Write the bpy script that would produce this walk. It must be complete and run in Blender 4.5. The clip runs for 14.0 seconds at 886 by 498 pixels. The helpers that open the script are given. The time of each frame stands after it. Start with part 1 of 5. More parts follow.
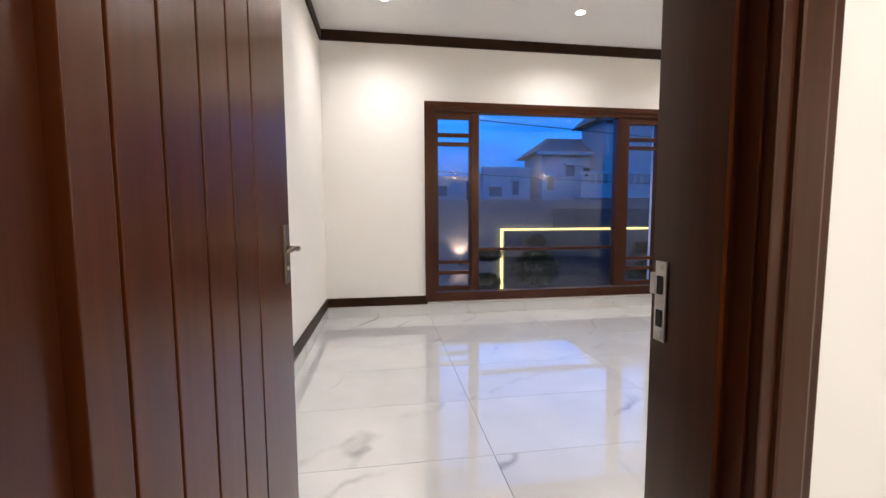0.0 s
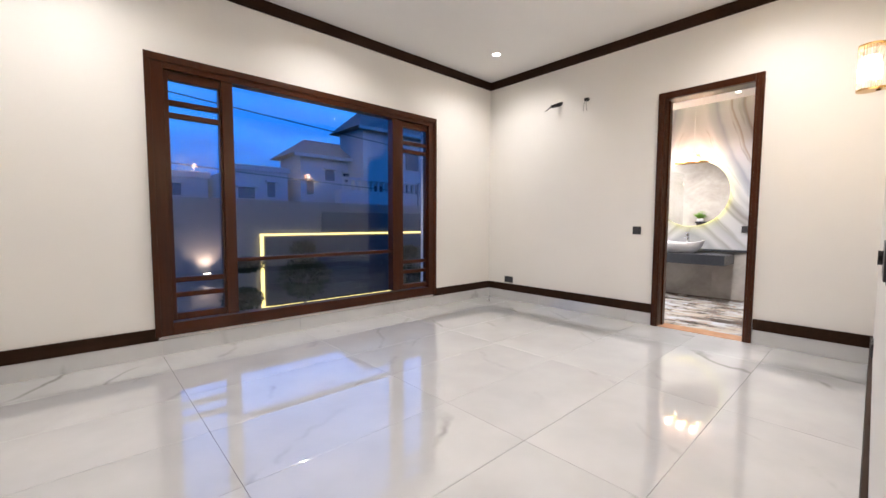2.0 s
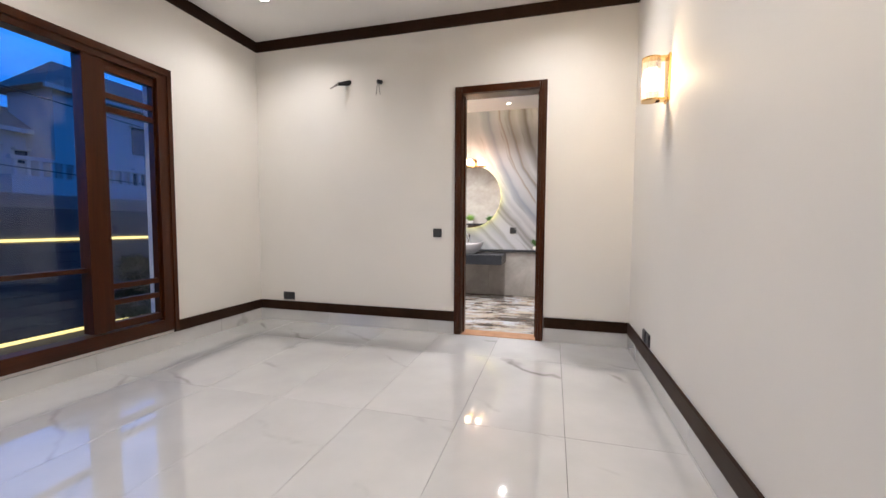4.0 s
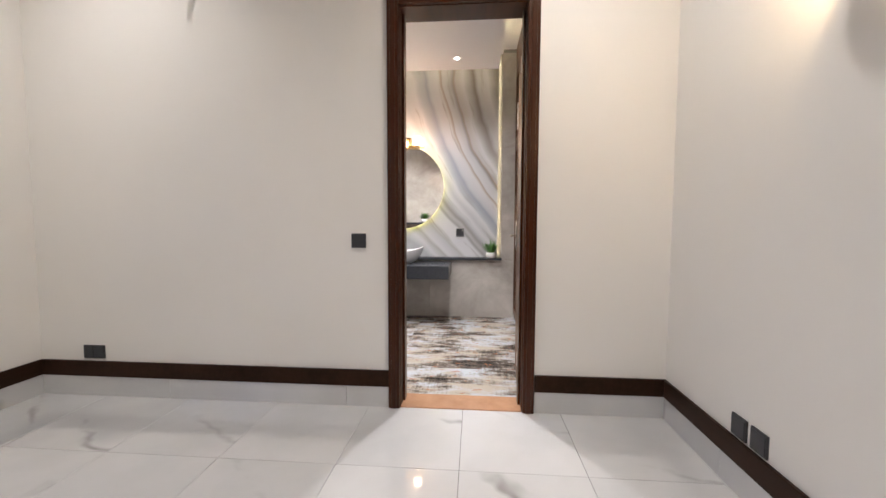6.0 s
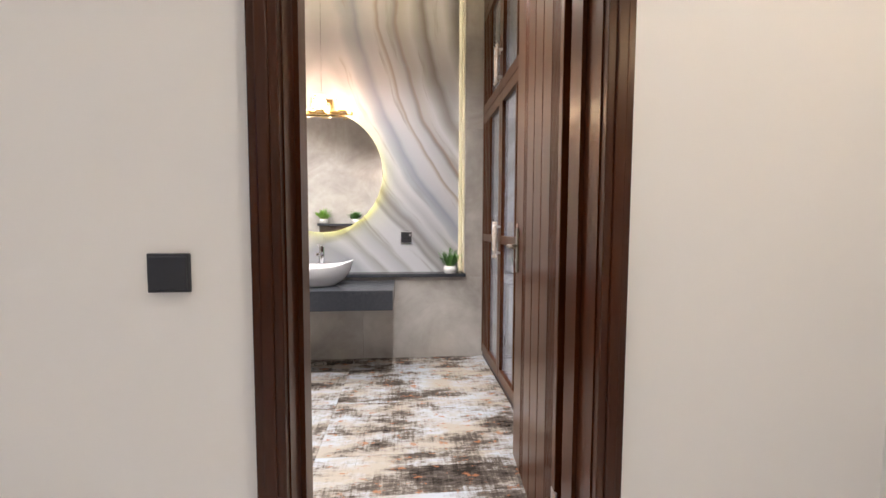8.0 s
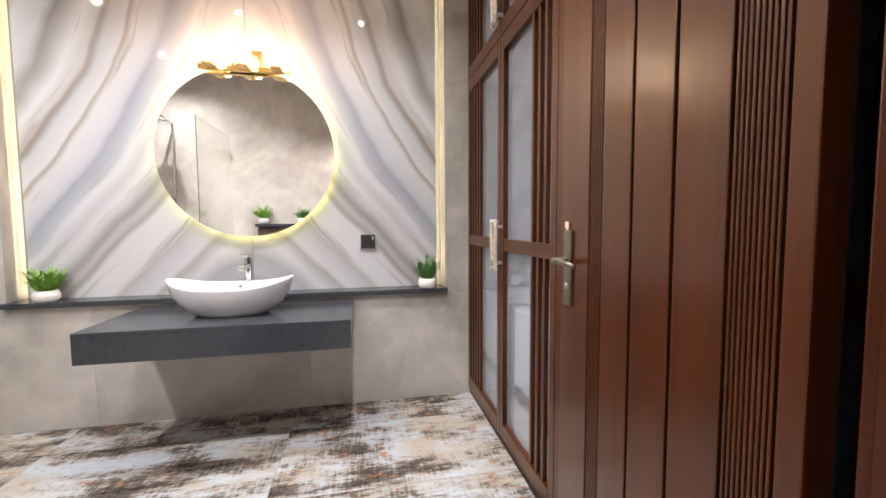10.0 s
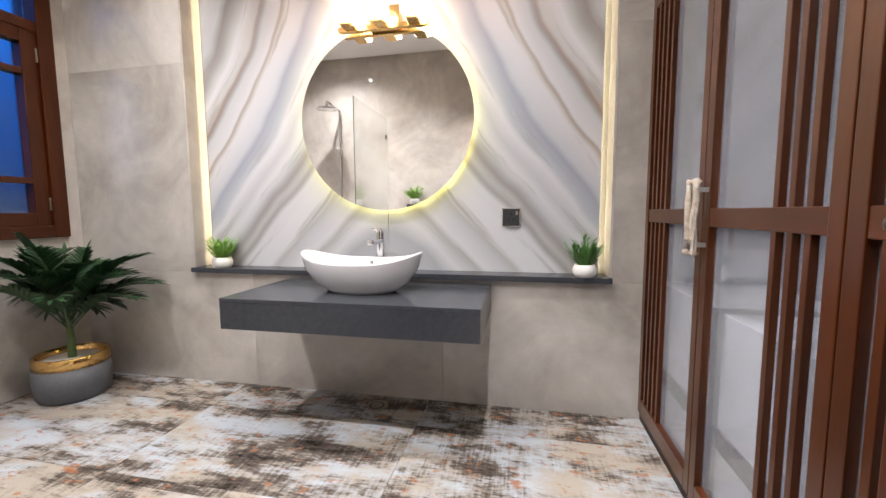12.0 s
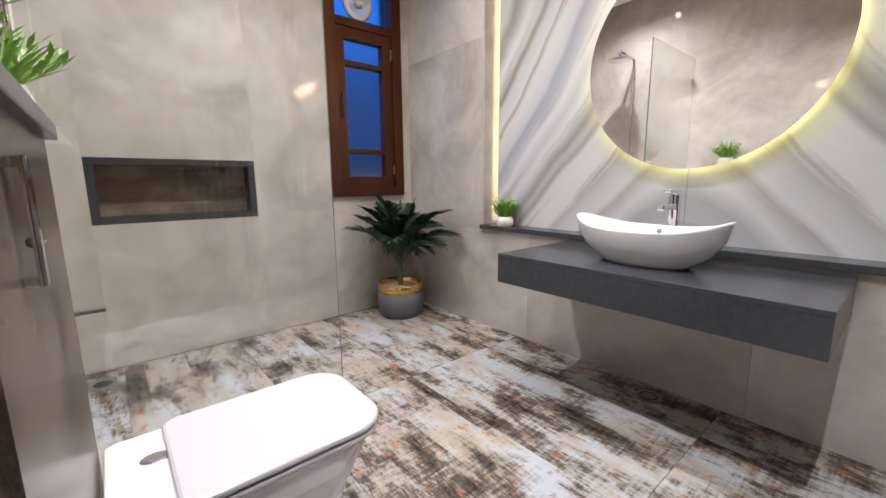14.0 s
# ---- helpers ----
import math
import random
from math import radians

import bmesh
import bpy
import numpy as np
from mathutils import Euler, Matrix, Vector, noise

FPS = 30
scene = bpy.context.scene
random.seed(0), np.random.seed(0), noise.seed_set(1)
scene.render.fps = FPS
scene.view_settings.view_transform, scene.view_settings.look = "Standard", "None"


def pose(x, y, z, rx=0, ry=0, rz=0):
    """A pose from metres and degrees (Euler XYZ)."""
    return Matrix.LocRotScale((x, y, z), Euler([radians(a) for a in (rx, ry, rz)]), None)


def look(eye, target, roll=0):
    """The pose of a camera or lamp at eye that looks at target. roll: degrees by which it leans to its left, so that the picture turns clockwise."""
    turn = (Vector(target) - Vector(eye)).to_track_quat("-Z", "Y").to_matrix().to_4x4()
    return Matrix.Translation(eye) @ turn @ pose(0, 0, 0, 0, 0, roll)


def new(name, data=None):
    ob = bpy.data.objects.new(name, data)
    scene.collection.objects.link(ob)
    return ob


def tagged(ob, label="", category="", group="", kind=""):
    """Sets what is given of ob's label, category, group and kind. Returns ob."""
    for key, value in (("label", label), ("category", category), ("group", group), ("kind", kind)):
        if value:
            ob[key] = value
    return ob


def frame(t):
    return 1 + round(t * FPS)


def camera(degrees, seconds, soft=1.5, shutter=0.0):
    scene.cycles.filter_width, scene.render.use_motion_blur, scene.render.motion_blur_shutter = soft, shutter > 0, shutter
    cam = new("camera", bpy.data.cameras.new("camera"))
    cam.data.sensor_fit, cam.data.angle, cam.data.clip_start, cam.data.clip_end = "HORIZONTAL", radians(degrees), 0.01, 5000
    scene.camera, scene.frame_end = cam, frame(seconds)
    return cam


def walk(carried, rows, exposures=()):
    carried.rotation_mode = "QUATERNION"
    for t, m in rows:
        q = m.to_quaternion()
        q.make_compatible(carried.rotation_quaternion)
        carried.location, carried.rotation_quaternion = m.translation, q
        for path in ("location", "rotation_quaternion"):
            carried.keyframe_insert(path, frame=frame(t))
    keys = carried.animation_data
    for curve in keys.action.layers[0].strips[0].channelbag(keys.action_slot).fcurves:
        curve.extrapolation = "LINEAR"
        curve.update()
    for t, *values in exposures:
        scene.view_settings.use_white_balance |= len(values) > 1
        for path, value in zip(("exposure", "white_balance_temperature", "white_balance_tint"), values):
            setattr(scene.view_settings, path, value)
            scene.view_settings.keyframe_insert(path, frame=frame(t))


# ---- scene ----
cam = camera(96.4, 14.0)
PATH = [
    (0, (-0.003, -0.017, 1.18), (0.287, 1.955, 1.019), -0.3),
    (0.5, (0.024, 0.208, 1.171), (0.524, 2.143, 1.021), -0.1),
    (1, (-0.003, 0.367, 1.159), (0.779, 2.202, 1.016), 0.1),
    (1.5, (-0.009, 0.502, 1.145), (1.065, 2.184, 1.01), 0.2),
    (1.8, (0.024, 0.564, 1.145), (1.262, 2.129, 1.008), 0.3),
    (2, (0.043, 0.615, 1.141), (1.39, 2.087, 1.008), 0.2),
    (2.5, (0.128, 0.72, 1.137), (1.703, 1.946, 1.01), 0.3),
    (3, (0.247, 0.917, 1.142), (1.994, 1.882, 1.017), 0.4),
    (3.5, (0.409, 1.148, 1.144), (2.271, 1.867, 1.018), 0.4),
    (4, (0.739, 1.291, 1.143), (2.663, 1.825, 1.022), 0.3),
    (6.5, (2.724, 1.804, 1.175), (4.717, 1.892, 1.041), 0.2),
    (7, (3.129, 1.831, 1.175), (5.125, 1.84, 1.042), 0.2),
    (7.5, (3.469, 1.855, 1.172), (5.464, 1.785, 1.045), 0.2),
    (8, (3.777, 1.92, 1.173), (5.765, 1.739, 1.049), 0.2),
    (10.5, (4.759, 1.947, 1.176), (6.716, 1.556, 1.045), -0.4),
    (11, (4.882, 1.93, 1.153), (6.857, 1.642, 1.021), -0.3),
    (11.5, (5.004, 1.89, 1.115), (6.998, 1.914, 0.964), -0.4),
    (12, (5.074, 1.861, 1.086), (7.026, 2.254, 0.901), -0.3),
    (12.5, (5.105, 1.87, 1.072), (6.945, 2.619, 0.843), -0.5),
    (13, (5.12, 1.89, 1.064), (6.791, 2.957, 0.8), -0.4),
    (13.5, (5.159, 1.914, 1.061), (6.628, 3.237, 0.758), -0.7),
    (14, (5.179, 1.923, 1.05), (6.447, 3.433, 0.714), -0.5),
]
EXPOSURES = [(0, 0.42), (0.8, 0.5), (1.5, 0.5), (2.2, 0.22), (3, 0.07), (4, 0.03), (6.3, -0.05), (7.0, 0.08), (8.2, 0.08), (10.3, 0.16), (12.2, 0.08), (14, -0.2)]
walk(cam, [(t, look(eye, target, roll)) for t, eye, target, roll in PATH], EXPOSURES)

# ---- light ----
world = bpy.data.worlds.new("dusk")
scene.world = world
world.use_nodes = True
wn = world.node_tree.nodes
sky = wn.new("ShaderNodeTexSky")
sky.sky_type = "NISHITA"
sky.sun_disc = False
sky.sun_elevation = radians(-2.0)
sky.sun_rotation = radians(200)
sky.dust_density = 0.3
sky.ozone_density = 6.0
wn["Background"].inputs["Strength"].default_value = 3.2
tint = wn.new("ShaderNodeMix")
tint.data_type, tint.blend_type = "RGBA", "MULTIPLY"
tint.inputs[0].default_value = 1.0
tint.inputs[7].default_value = (0.22, 2.6, 11.3, 1)
light_only = wn.new("ShaderNodeRGBToBW")
world.node_tree.links.new(sky.outputs["Color"], light_only.inputs[0])
world.node_tree.links.new(light_only.outputs[0], tint.inputs[6])
# broken evening cloud
cloud = wn.new("ShaderNodeTexNoise")
cloud.inputs["Scale"].default_value, cloud.inputs["Detail"].default_value = 5.0, 5.0
spread = wn.new("ShaderNodeMapping")
spread.inputs["Scale"].default_value = (1.0, 1.0, 3.5)
where = wn.new("ShaderNodeTexCoord")
world.node_tree.links.new(where.outputs["Generated"], spread.inputs["Vector"])
world.node_tree.links.new(spread.outputs[0], cloud.inputs["Vector"])
bank = wn.new("ShaderNodeValToRGB")
bank.color_ramp.elements[0].position, bank.color_ramp.elements[0].color = 0.38, (0.95, 0.95, 0.95, 1)
bank.color_ramp.elements[1].position, bank.color_ramp.elements[1].color = 0.66, (1.7, 1.35, 1.2, 1)
world.node_tree.links.new(cloud.outputs["Fac"], bank.inputs[0])
sheet = wn.new("ShaderNodeMix")
sheet.data_type, sheet.blend_type = "RGBA", "MULTIPLY"
sheet.inputs[0].default_value = 1.0
world.node_tree.links.new(tint.outputs[2], sheet.inputs[6])
world.node_tree.links.new(bank.outputs[0], sheet.inputs[7])
world.node_tree.links.new(sheet.outputs[2], wn["Background"].inputs["Color"])


def lamp(name, kind, place, target, power, colour, size=0.05, angle=120, blend=0.6):
    data = bpy.data.lights.new(name, kind)
    data.energy, data.color = power, colour
    if kind == "SPOT":
        data.shadow_soft_size, data.spot_size, data.spot_blend = size, radians(angle), blend
    elif kind == "AREA":
        data.shape, data.size = "DISK", size
    else:
        data.shadow_soft_size = size
    ob = new(name, data)
    ob.matrix_world = look(place, target)
    return ob


WARM = (1.0, 0.948, 0.925)
AMBER = (1.0, 0.74, 0.48)
BED_SPOTS = [(x, y) for x in (0.03, 2.01, 3.99) for y in (1.31, 3.95)]
BATH_SPOTS = [(x, y) for x in (5.55, 6.53) for y in (1.94, 2.91, 3.89)]
SCONCES = (1.57, 3.67)
BULBS = (2.45, 2.635, 2.82)
for x, y in BED_SPOTS:
    lamp("downlight", "SPOT", (x, y, 3.235), (x, y, 0), 88, WARM, 0.06, 152, 1.0)
for x, y in BATH_SPOTS:
    power = 88 if x > 6 else {1.94: 215, 2.91: 80, 3.89: 150}[y]
    lamp("downlight", "SPOT", (x, y, 2.86), (x, y, 0), power, (1.0, 0.965, 0.985), 0.02, 150 if y > 3 else 134 if x > 6 else 104, 1.0)
for x in SCONCES:
    lamp("sconce_bulb", "POINT", (x, 0.72, 2.10), (x, 0.72, 0), 4.2, AMBER, 0.03)
for y in BULBS:
    lamp("vanity_bulb", "POINT", (7.18, y, 2.17), (7.18, y, 0), 3.2, (1.0, 0.50, 0.34), 0.04)
lamp("hall_light", "SPOT", (0.85, -1.1, 3.1), (0.85, -1.1, 0), 200, (1.0, 0.92, 0.86), 0.06, 150, 0.8)

# ---- materials ----
def mat(name, rough=0.5, metal=0.0, base=(0.5, 0.5, 0.5), **extra):
    m = bpy.data.materials.new(name)
    m.use_nodes = True
    b = m.node_tree.nodes["Principled BSDF"]
    b.inputs["Base Color"].default_value = (*base, 1)
    b.inputs["Roughness"].default_value = rough
    b.inputs["Metallic"].default_value = metal
    for key, value in extra.items():
        b.inputs[key.replace("_", " ")].default_value = value
    return m, m.node_tree, b


def node(tree, kind, **values):
    n = tree.nodes.new(kind)
    for key, value in values.items():
        n.inputs[key].default_value = value
    return n


def ramp(tree, source, stops, mode="LINEAR"):
    r = tree.nodes.new("ShaderNodeValToRGB")
    r.color_ramp.interpolation = mode
    el = r.color_ramp.elements
    while len(el) < len(stops):
        el.new(0.5)
    for e, (p, c) in zip(el, stops):
        e.position, e.color = p, (*c, 1)
    tree.links.new(source, r.inputs["Fac"])
    return r.outputs["Color"]


def coords(tree, scale=(1, 1, 1), rotation=(0, 0, 0), shift=None, kind="Object"):
    """Position of a point of the thing in metres, scaled and turned; shift is an optional vector socket."""
    c = tree.nodes.new("ShaderNodeTexCoord").outputs[kind]
    if kind == "Object":
        c = tree.nodes.new("ShaderNodeNewGeometry").outputs["Position"]
    if shift is not None:
        a = tree.nodes.new("ShaderNodeVectorMath")
        tree.links.new(c, a.inputs[0])
        tree.links.new(shift, a.inputs[1])
        c = a.outputs[0]
    m = tree.nodes.new("ShaderNodeMapping")
    m.inputs["Scale"].default_value = scale
    m.inputs["Rotation"].default_value = rotation
    tree.links.new(c, m.inputs["Vector"])
    return m.outputs["Vector"]


def noise_tex(tree, vector, scale, detail=4.0, rough=0.5, distort=0.0):
    n = node(tree, "ShaderNodeTexNoise", Scale=scale, Detail=detail, Roughness=rough, Distortion=distort)
    tree.links.new(vector, n.inputs["Vector"])
    return n.outputs["Fac"]


def mix(tree, fac, a, b, mode="MIX"):
    n = tree.nodes.new("ShaderNodeMix")
    n.data_type, n.blend_type = "RGBA", mode
    for socket, value in ((n.inputs[0], fac), (n.inputs[6], a), (n.inputs[7], b)):
        if isinstance(value, (int, float)):
            socket.default_value = value
        elif isinstance(value, tuple):
            socket.default_value = (*value, 1)
        else:
            tree.links.new(value, socket)
    return n.outputs[2]


def bump(tree, b, height, strength, distance=0.002):
    n = node(tree, "ShaderNodeBump", Strength=strength, Distance=distance)
    tree.links.new(height, n.inputs["Height"])
    tree.links.new(n.outputs["Normal"], b.inputs["Normal"])


def chance(tree, amount):
    """A vector that differs from object to object."""
    info = tree.nodes.new("ShaderNodeObjectInfo")
    m = tree.nodes.new("ShaderNodeVectorMath")
    m.operation = "SCALE"
    m.inputs[0].default_value = (amount, amount * 1.7, amount * 0.6)
    tree.links.new(info.outputs["Random"], m.inputs["Scale"])
    return m.outputs[0]


def paint(name, base, rough=0.6):
    m, t, b = mat(name, rough)
    v = coords(t)
    big = noise_tex(t, v, 0.9, 3)
    fine = noise_tex(t, v, 90, 3)
    dark = tuple(c * 0.95 for c in base)
    t.links.new(ramp(t, big, [(0.3, dark), (0.7, base)]), b.inputs["Base Color"])
    bump(t, b, fine, 0.06, 0.001)
    return m


def wood(name, low, high, rough=0.30, axis="z", coat=0.58, spec=0.14):
    m, t, b = mat(name, rough, 0, low, Coat_Weight=coat, Coat_Roughness=0.25, Specular_IOR_Level=spec,
                  Coat_Tint=(1.0, 0.87, 0.68, 1), Specular_Tint=(1.0, 0.72, 0.48, 1))
    stretch = {"z": (26, 26, 1.3), "x": (1.3, 26, 26), "y": (26, 1.3, 26)}[axis]
    v = coords(t, stretch, shift=chance(t, 5.0))
    grain = noise_tex(t, v, 1.0, 6, 0.62, 0.6)
    wide = noise_tex(t, coords(t, (1.5, 1.5, 0.7)), 2.0, 2)
    c = ramp(t, grain, [(0.28, low), (0.72, high)])
    c = mix(t, 0.35, c, ramp(t, wide, [(0.3, tuple(a * 0.6 for a in low)), (0.7, high)]))
    t.links.new(c, b.inputs["Base Color"])
    r = t.nodes.new("ShaderNodeMapRange")
    r.inputs["To Min"].default_value, r.inputs["To Max"].default_value = rough - 0.06, rough + 0.1
    t.links.new(wide, r.inputs["Value"])
    t.links.new(r.outputs[0], b.inputs["Roughness"])
    bump(t, b, grain, 0.08, 0.001)
    return m


M_WALL = paint("cream_paint", (0.80, 0.775, 0.735))
M_CEIL = paint("white_ceiling_paint", (0.80, 0.79, 0.77))
M_HALL = paint("hall_paint", (0.80, 0.78, 0.73))
M_WOOD = wood("mahogany", (0.020, 0.0041, 0.0009), (0.062, 0.0138, 0.0028))
M_WOODX = wood("mahogany_along_x", (0.020, 0.0041, 0.0009), (0.062, 0.0138, 0.0028), axis="x")
M_LACQ = wood("lacquered_mahogany", (0.026, 0.0054, 0.0009), (0.074, 0.0168, 0.0026), 0.32, "z", 0.75, 0.20)
M_LACQX = wood("lacquered_mahogany_along_x", (0.026, 0.0054, 0.0009), (0.074, 0.0168, 0.0026), 0.32, "x", 0.75, 0.20)
M_DARK = wood("dark_stained_trim", (0.014, 0.0065, 0.0045), (0.034, 0.015, 0.010), 0.45, "x", 0.0, 0.2)
# near-black that puts the shade of gaps and holes into the colour
M_BLACK, _, _ = mat("gap_shade_black", 0.8, 0, (0.012, 0.008, 0.006))
M_GROUT, _, _ = mat("grey_grout", 0.8, 0, (0.22, 0.215, 0.20))
M_JOINT, _, _ = mat("dark_floor_grout", 0.8, 0, (0.09, 0.086, 0.08))


def marble_floor():
    m, t, b = mat("white_polished_tile", 0.05, 0, (0.8, 0.8, 0.8), Specular_IOR_Level=0.5, Coat_Weight=1.0, Coat_Roughness=0.028, Coat_IOR=1.55)
    s = chance(t, 31.0)
    v = coords(t, (1, 1, 1), (0, 0, 0.6), s)
    warp = noise_tex(t, v, 1.3, 5, 0.55, 0.4)
    w = node(t, "ShaderNodeTexWave", Scale=0.42, Distortion=9.0, Detail=5.0)
    w.inputs["Detail Scale"].default_value = 1.1
    t.links.new(v, w.inputs["Vector"])
    vein = ramp(t, w.outputs["Fac"], [(0.0, (1, 1, 1)), (0.005, (0.45, 0.45, 0.45)), (0.018, (0, 0, 0))])
    gate = ramp(t, warp, [(0.50, (0, 0, 0)), (0.70, (0.75, 0.75, 0.75))])
    # soft grey smears along the veins
    smear = ramp(t, w.outputs["Fac"], [(0.0, (0.06, 0.06, 0.06)), (0.06, (0, 0, 0))])
    blot = ramp(t, noise_tex(t, v, 4.5, 4, 0.6, 0.5), [(0.50, (0, 0, 0)), (0.72, (0.7, 0.7, 0.7))])
    cloud = ramp(t, noise_tex(t, v, 2.2, 4), [(0.3, (0.52, 0.52, 0.52)), (0.7, (0.60, 0.60, 0.60))])
    c = mix(t, mix(t, 1.0, smear, blot, "MULTIPLY"), cloud, (0.30, 0.29, 0.275))
    c = mix(t, mix(t, 1.0, vein, gate, "MULTIPLY"), c, (0.20, 0.19, 0.18))
    t.links.new(c, b.inputs["Base Color"])
    bump(t, b, noise_tex(t, coords(t), 3.0, 2), 0.004, 0.002)
    return m


def grey_tile():
    m, t, b = mat("grey_stone_tile", 0.065, 0, (0.4, 0.4, 0.4), Specular_IOR_Level=0.6)
    v = coords(t, (1, 1, 1), (0.3, 0.2, 0.4), chance(t, 17.0))
    a = noise_tex(t, v, 1.6, 6, 0.62, 0.8)
    c = noise_tex(t, v, 7.0, 5, 0.6, 0.4)
    col = ramp(t, a, [(0.28, (0.29, 0.265, 0.235)), (0.5, (0.43, 0.40, 0.36)), (0.72, (0.56, 0.53, 0.49))])
    col = mix(t, 0.18, col, ramp(t, c, [(0.32, (0.28, 0.26, 0.235)), (0.68, (0.62, 0.59, 0.55))]))
    t.links.new(col, b.inputs["Base Color"])
    bump(t, b, c, 0.012, 0.001)
    return m


def rustic_tile(name, light, mid, low, deep, rough=0.26, spec=0.2, spots=0.75, grain="y"):
    """Plank-look tile with broken paint; light, mid: the paint, low, deep: the bare wood."""
    m, t, b = mat(name, rough, 0, mid, Specular_IOR_Level=spec)

    def along(x, y, z):
        return (x, y, z) if grain == "y" else (y, y, x)

    s = chance(t, 23.0)
    big = noise_tex(t, coords(t, along(5.0, 2.0, 2.0), (0, 0, 0), s), 1.5, 8, 0.66, 0.12)
    patch = noise_tex(t, coords(t, along(1.6, 0.8, 0.8), (0, 0, 0), s), 1.6, 3, 0.5)
    streak = noise_tex(t, coords(t, along(30, 5, 5), (0, 0, 0), s), 1.0, 8, 0.7, 0.2)
    fine = noise_tex(t, coords(t, along(60, 14, 14), (0, 0, 0), s), 1.6, 4, 0.7)
    weave = noise_tex(t, coords(t, along(7, 60, 7), (0, 0, 0), s), 1.2, 4, 0.65)
    rust = noise_tex(t, coords(t, along(9, 4.5, 4.5), (0, 0, 0), s), 2.6, 6, 0.66)
    cool = noise_tex(t, coords(t, along(3.4, 1.6, 1.6), (0, 0, 0), s), 1.6, 5, 0.62)
    # the boards within a tile differ in wear
    snap = t.nodes.new("ShaderNodeVectorMath")
    snap.operation = "SNAP"
    snap.inputs[1].default_value = (0.2, 0.001, 0.001)
    t.links.new(coords(t, along(1, 1, 1), (0, 0, 0), s), snap.inputs[0])
    wide = t.nodes.new("ShaderNodeVectorMath")
    wide.operation = "MULTIPLY"
    wide.inputs[1].default_value = (17.0, 1.3, 1.3)
    t.links.new(snap.outputs[0], wide.inputs[0])
    board = noise_tex(t, wide.outputs[0], 1.0, 2, 0.5)

    def add(a, weight, c):
        k = t.nodes.new("ShaderNodeMath")
        k.operation = "MULTIPLY_ADD"
        k.inputs[1].default_value = weight
        t.links.new(a, k.inputs[0])
        t.links.new(c, k.inputs[2])
        return k.outputs[0]

    # wear: low is bare wood, high is whole paint
    zero = t.nodes.new("ShaderNodeValue")
    zero.outputs[0].default_value = -0.785
    wear = add(weave, 0.26, add(fine, 0.30, add(streak, 0.25, add(board, 0.42, add(patch, 0.35, add(big, 1.0, zero.outputs[0]))))))
    pale = mix(t, ramp(t, cool, [(0.42, (0, 0, 0)), (0.57, (1, 1, 1))]), light, mid)
    half = tuple(0.5 * (a + c) for a, c in zip(mid, low))
    bare = ramp(t, wear, [(0.27, deep), (0.40, low), (0.50, half)])
    col = mix(t, ramp(t, wear, [(0.43, (0, 0, 0)), (0.58, (1, 1, 1))]), bare, pale)
    col = mix(t, ramp(t, rust, [(0.585, (0, 0, 0)), (0.64, (spots, spots, spots))]), col, tuple(0.35 * a + 0.65 * c for a, c in zip(low, (0.42, 0.15, 0.05))))
    scratch = noise_tex(t, coords(t, along(5, 120, 5), (0, 0, 0.15), s), 1.0, 3, 0.6)
    col = mix(t, ramp(t, scratch, [(0.27, (0.45, 0.45, 0.45)), (0.33, (0, 0, 0))]), col, low)
    t.links.new(col, b.inputs["Base Color"])
    bump(t, b, streak, 0.10, 0.0012)
    return m


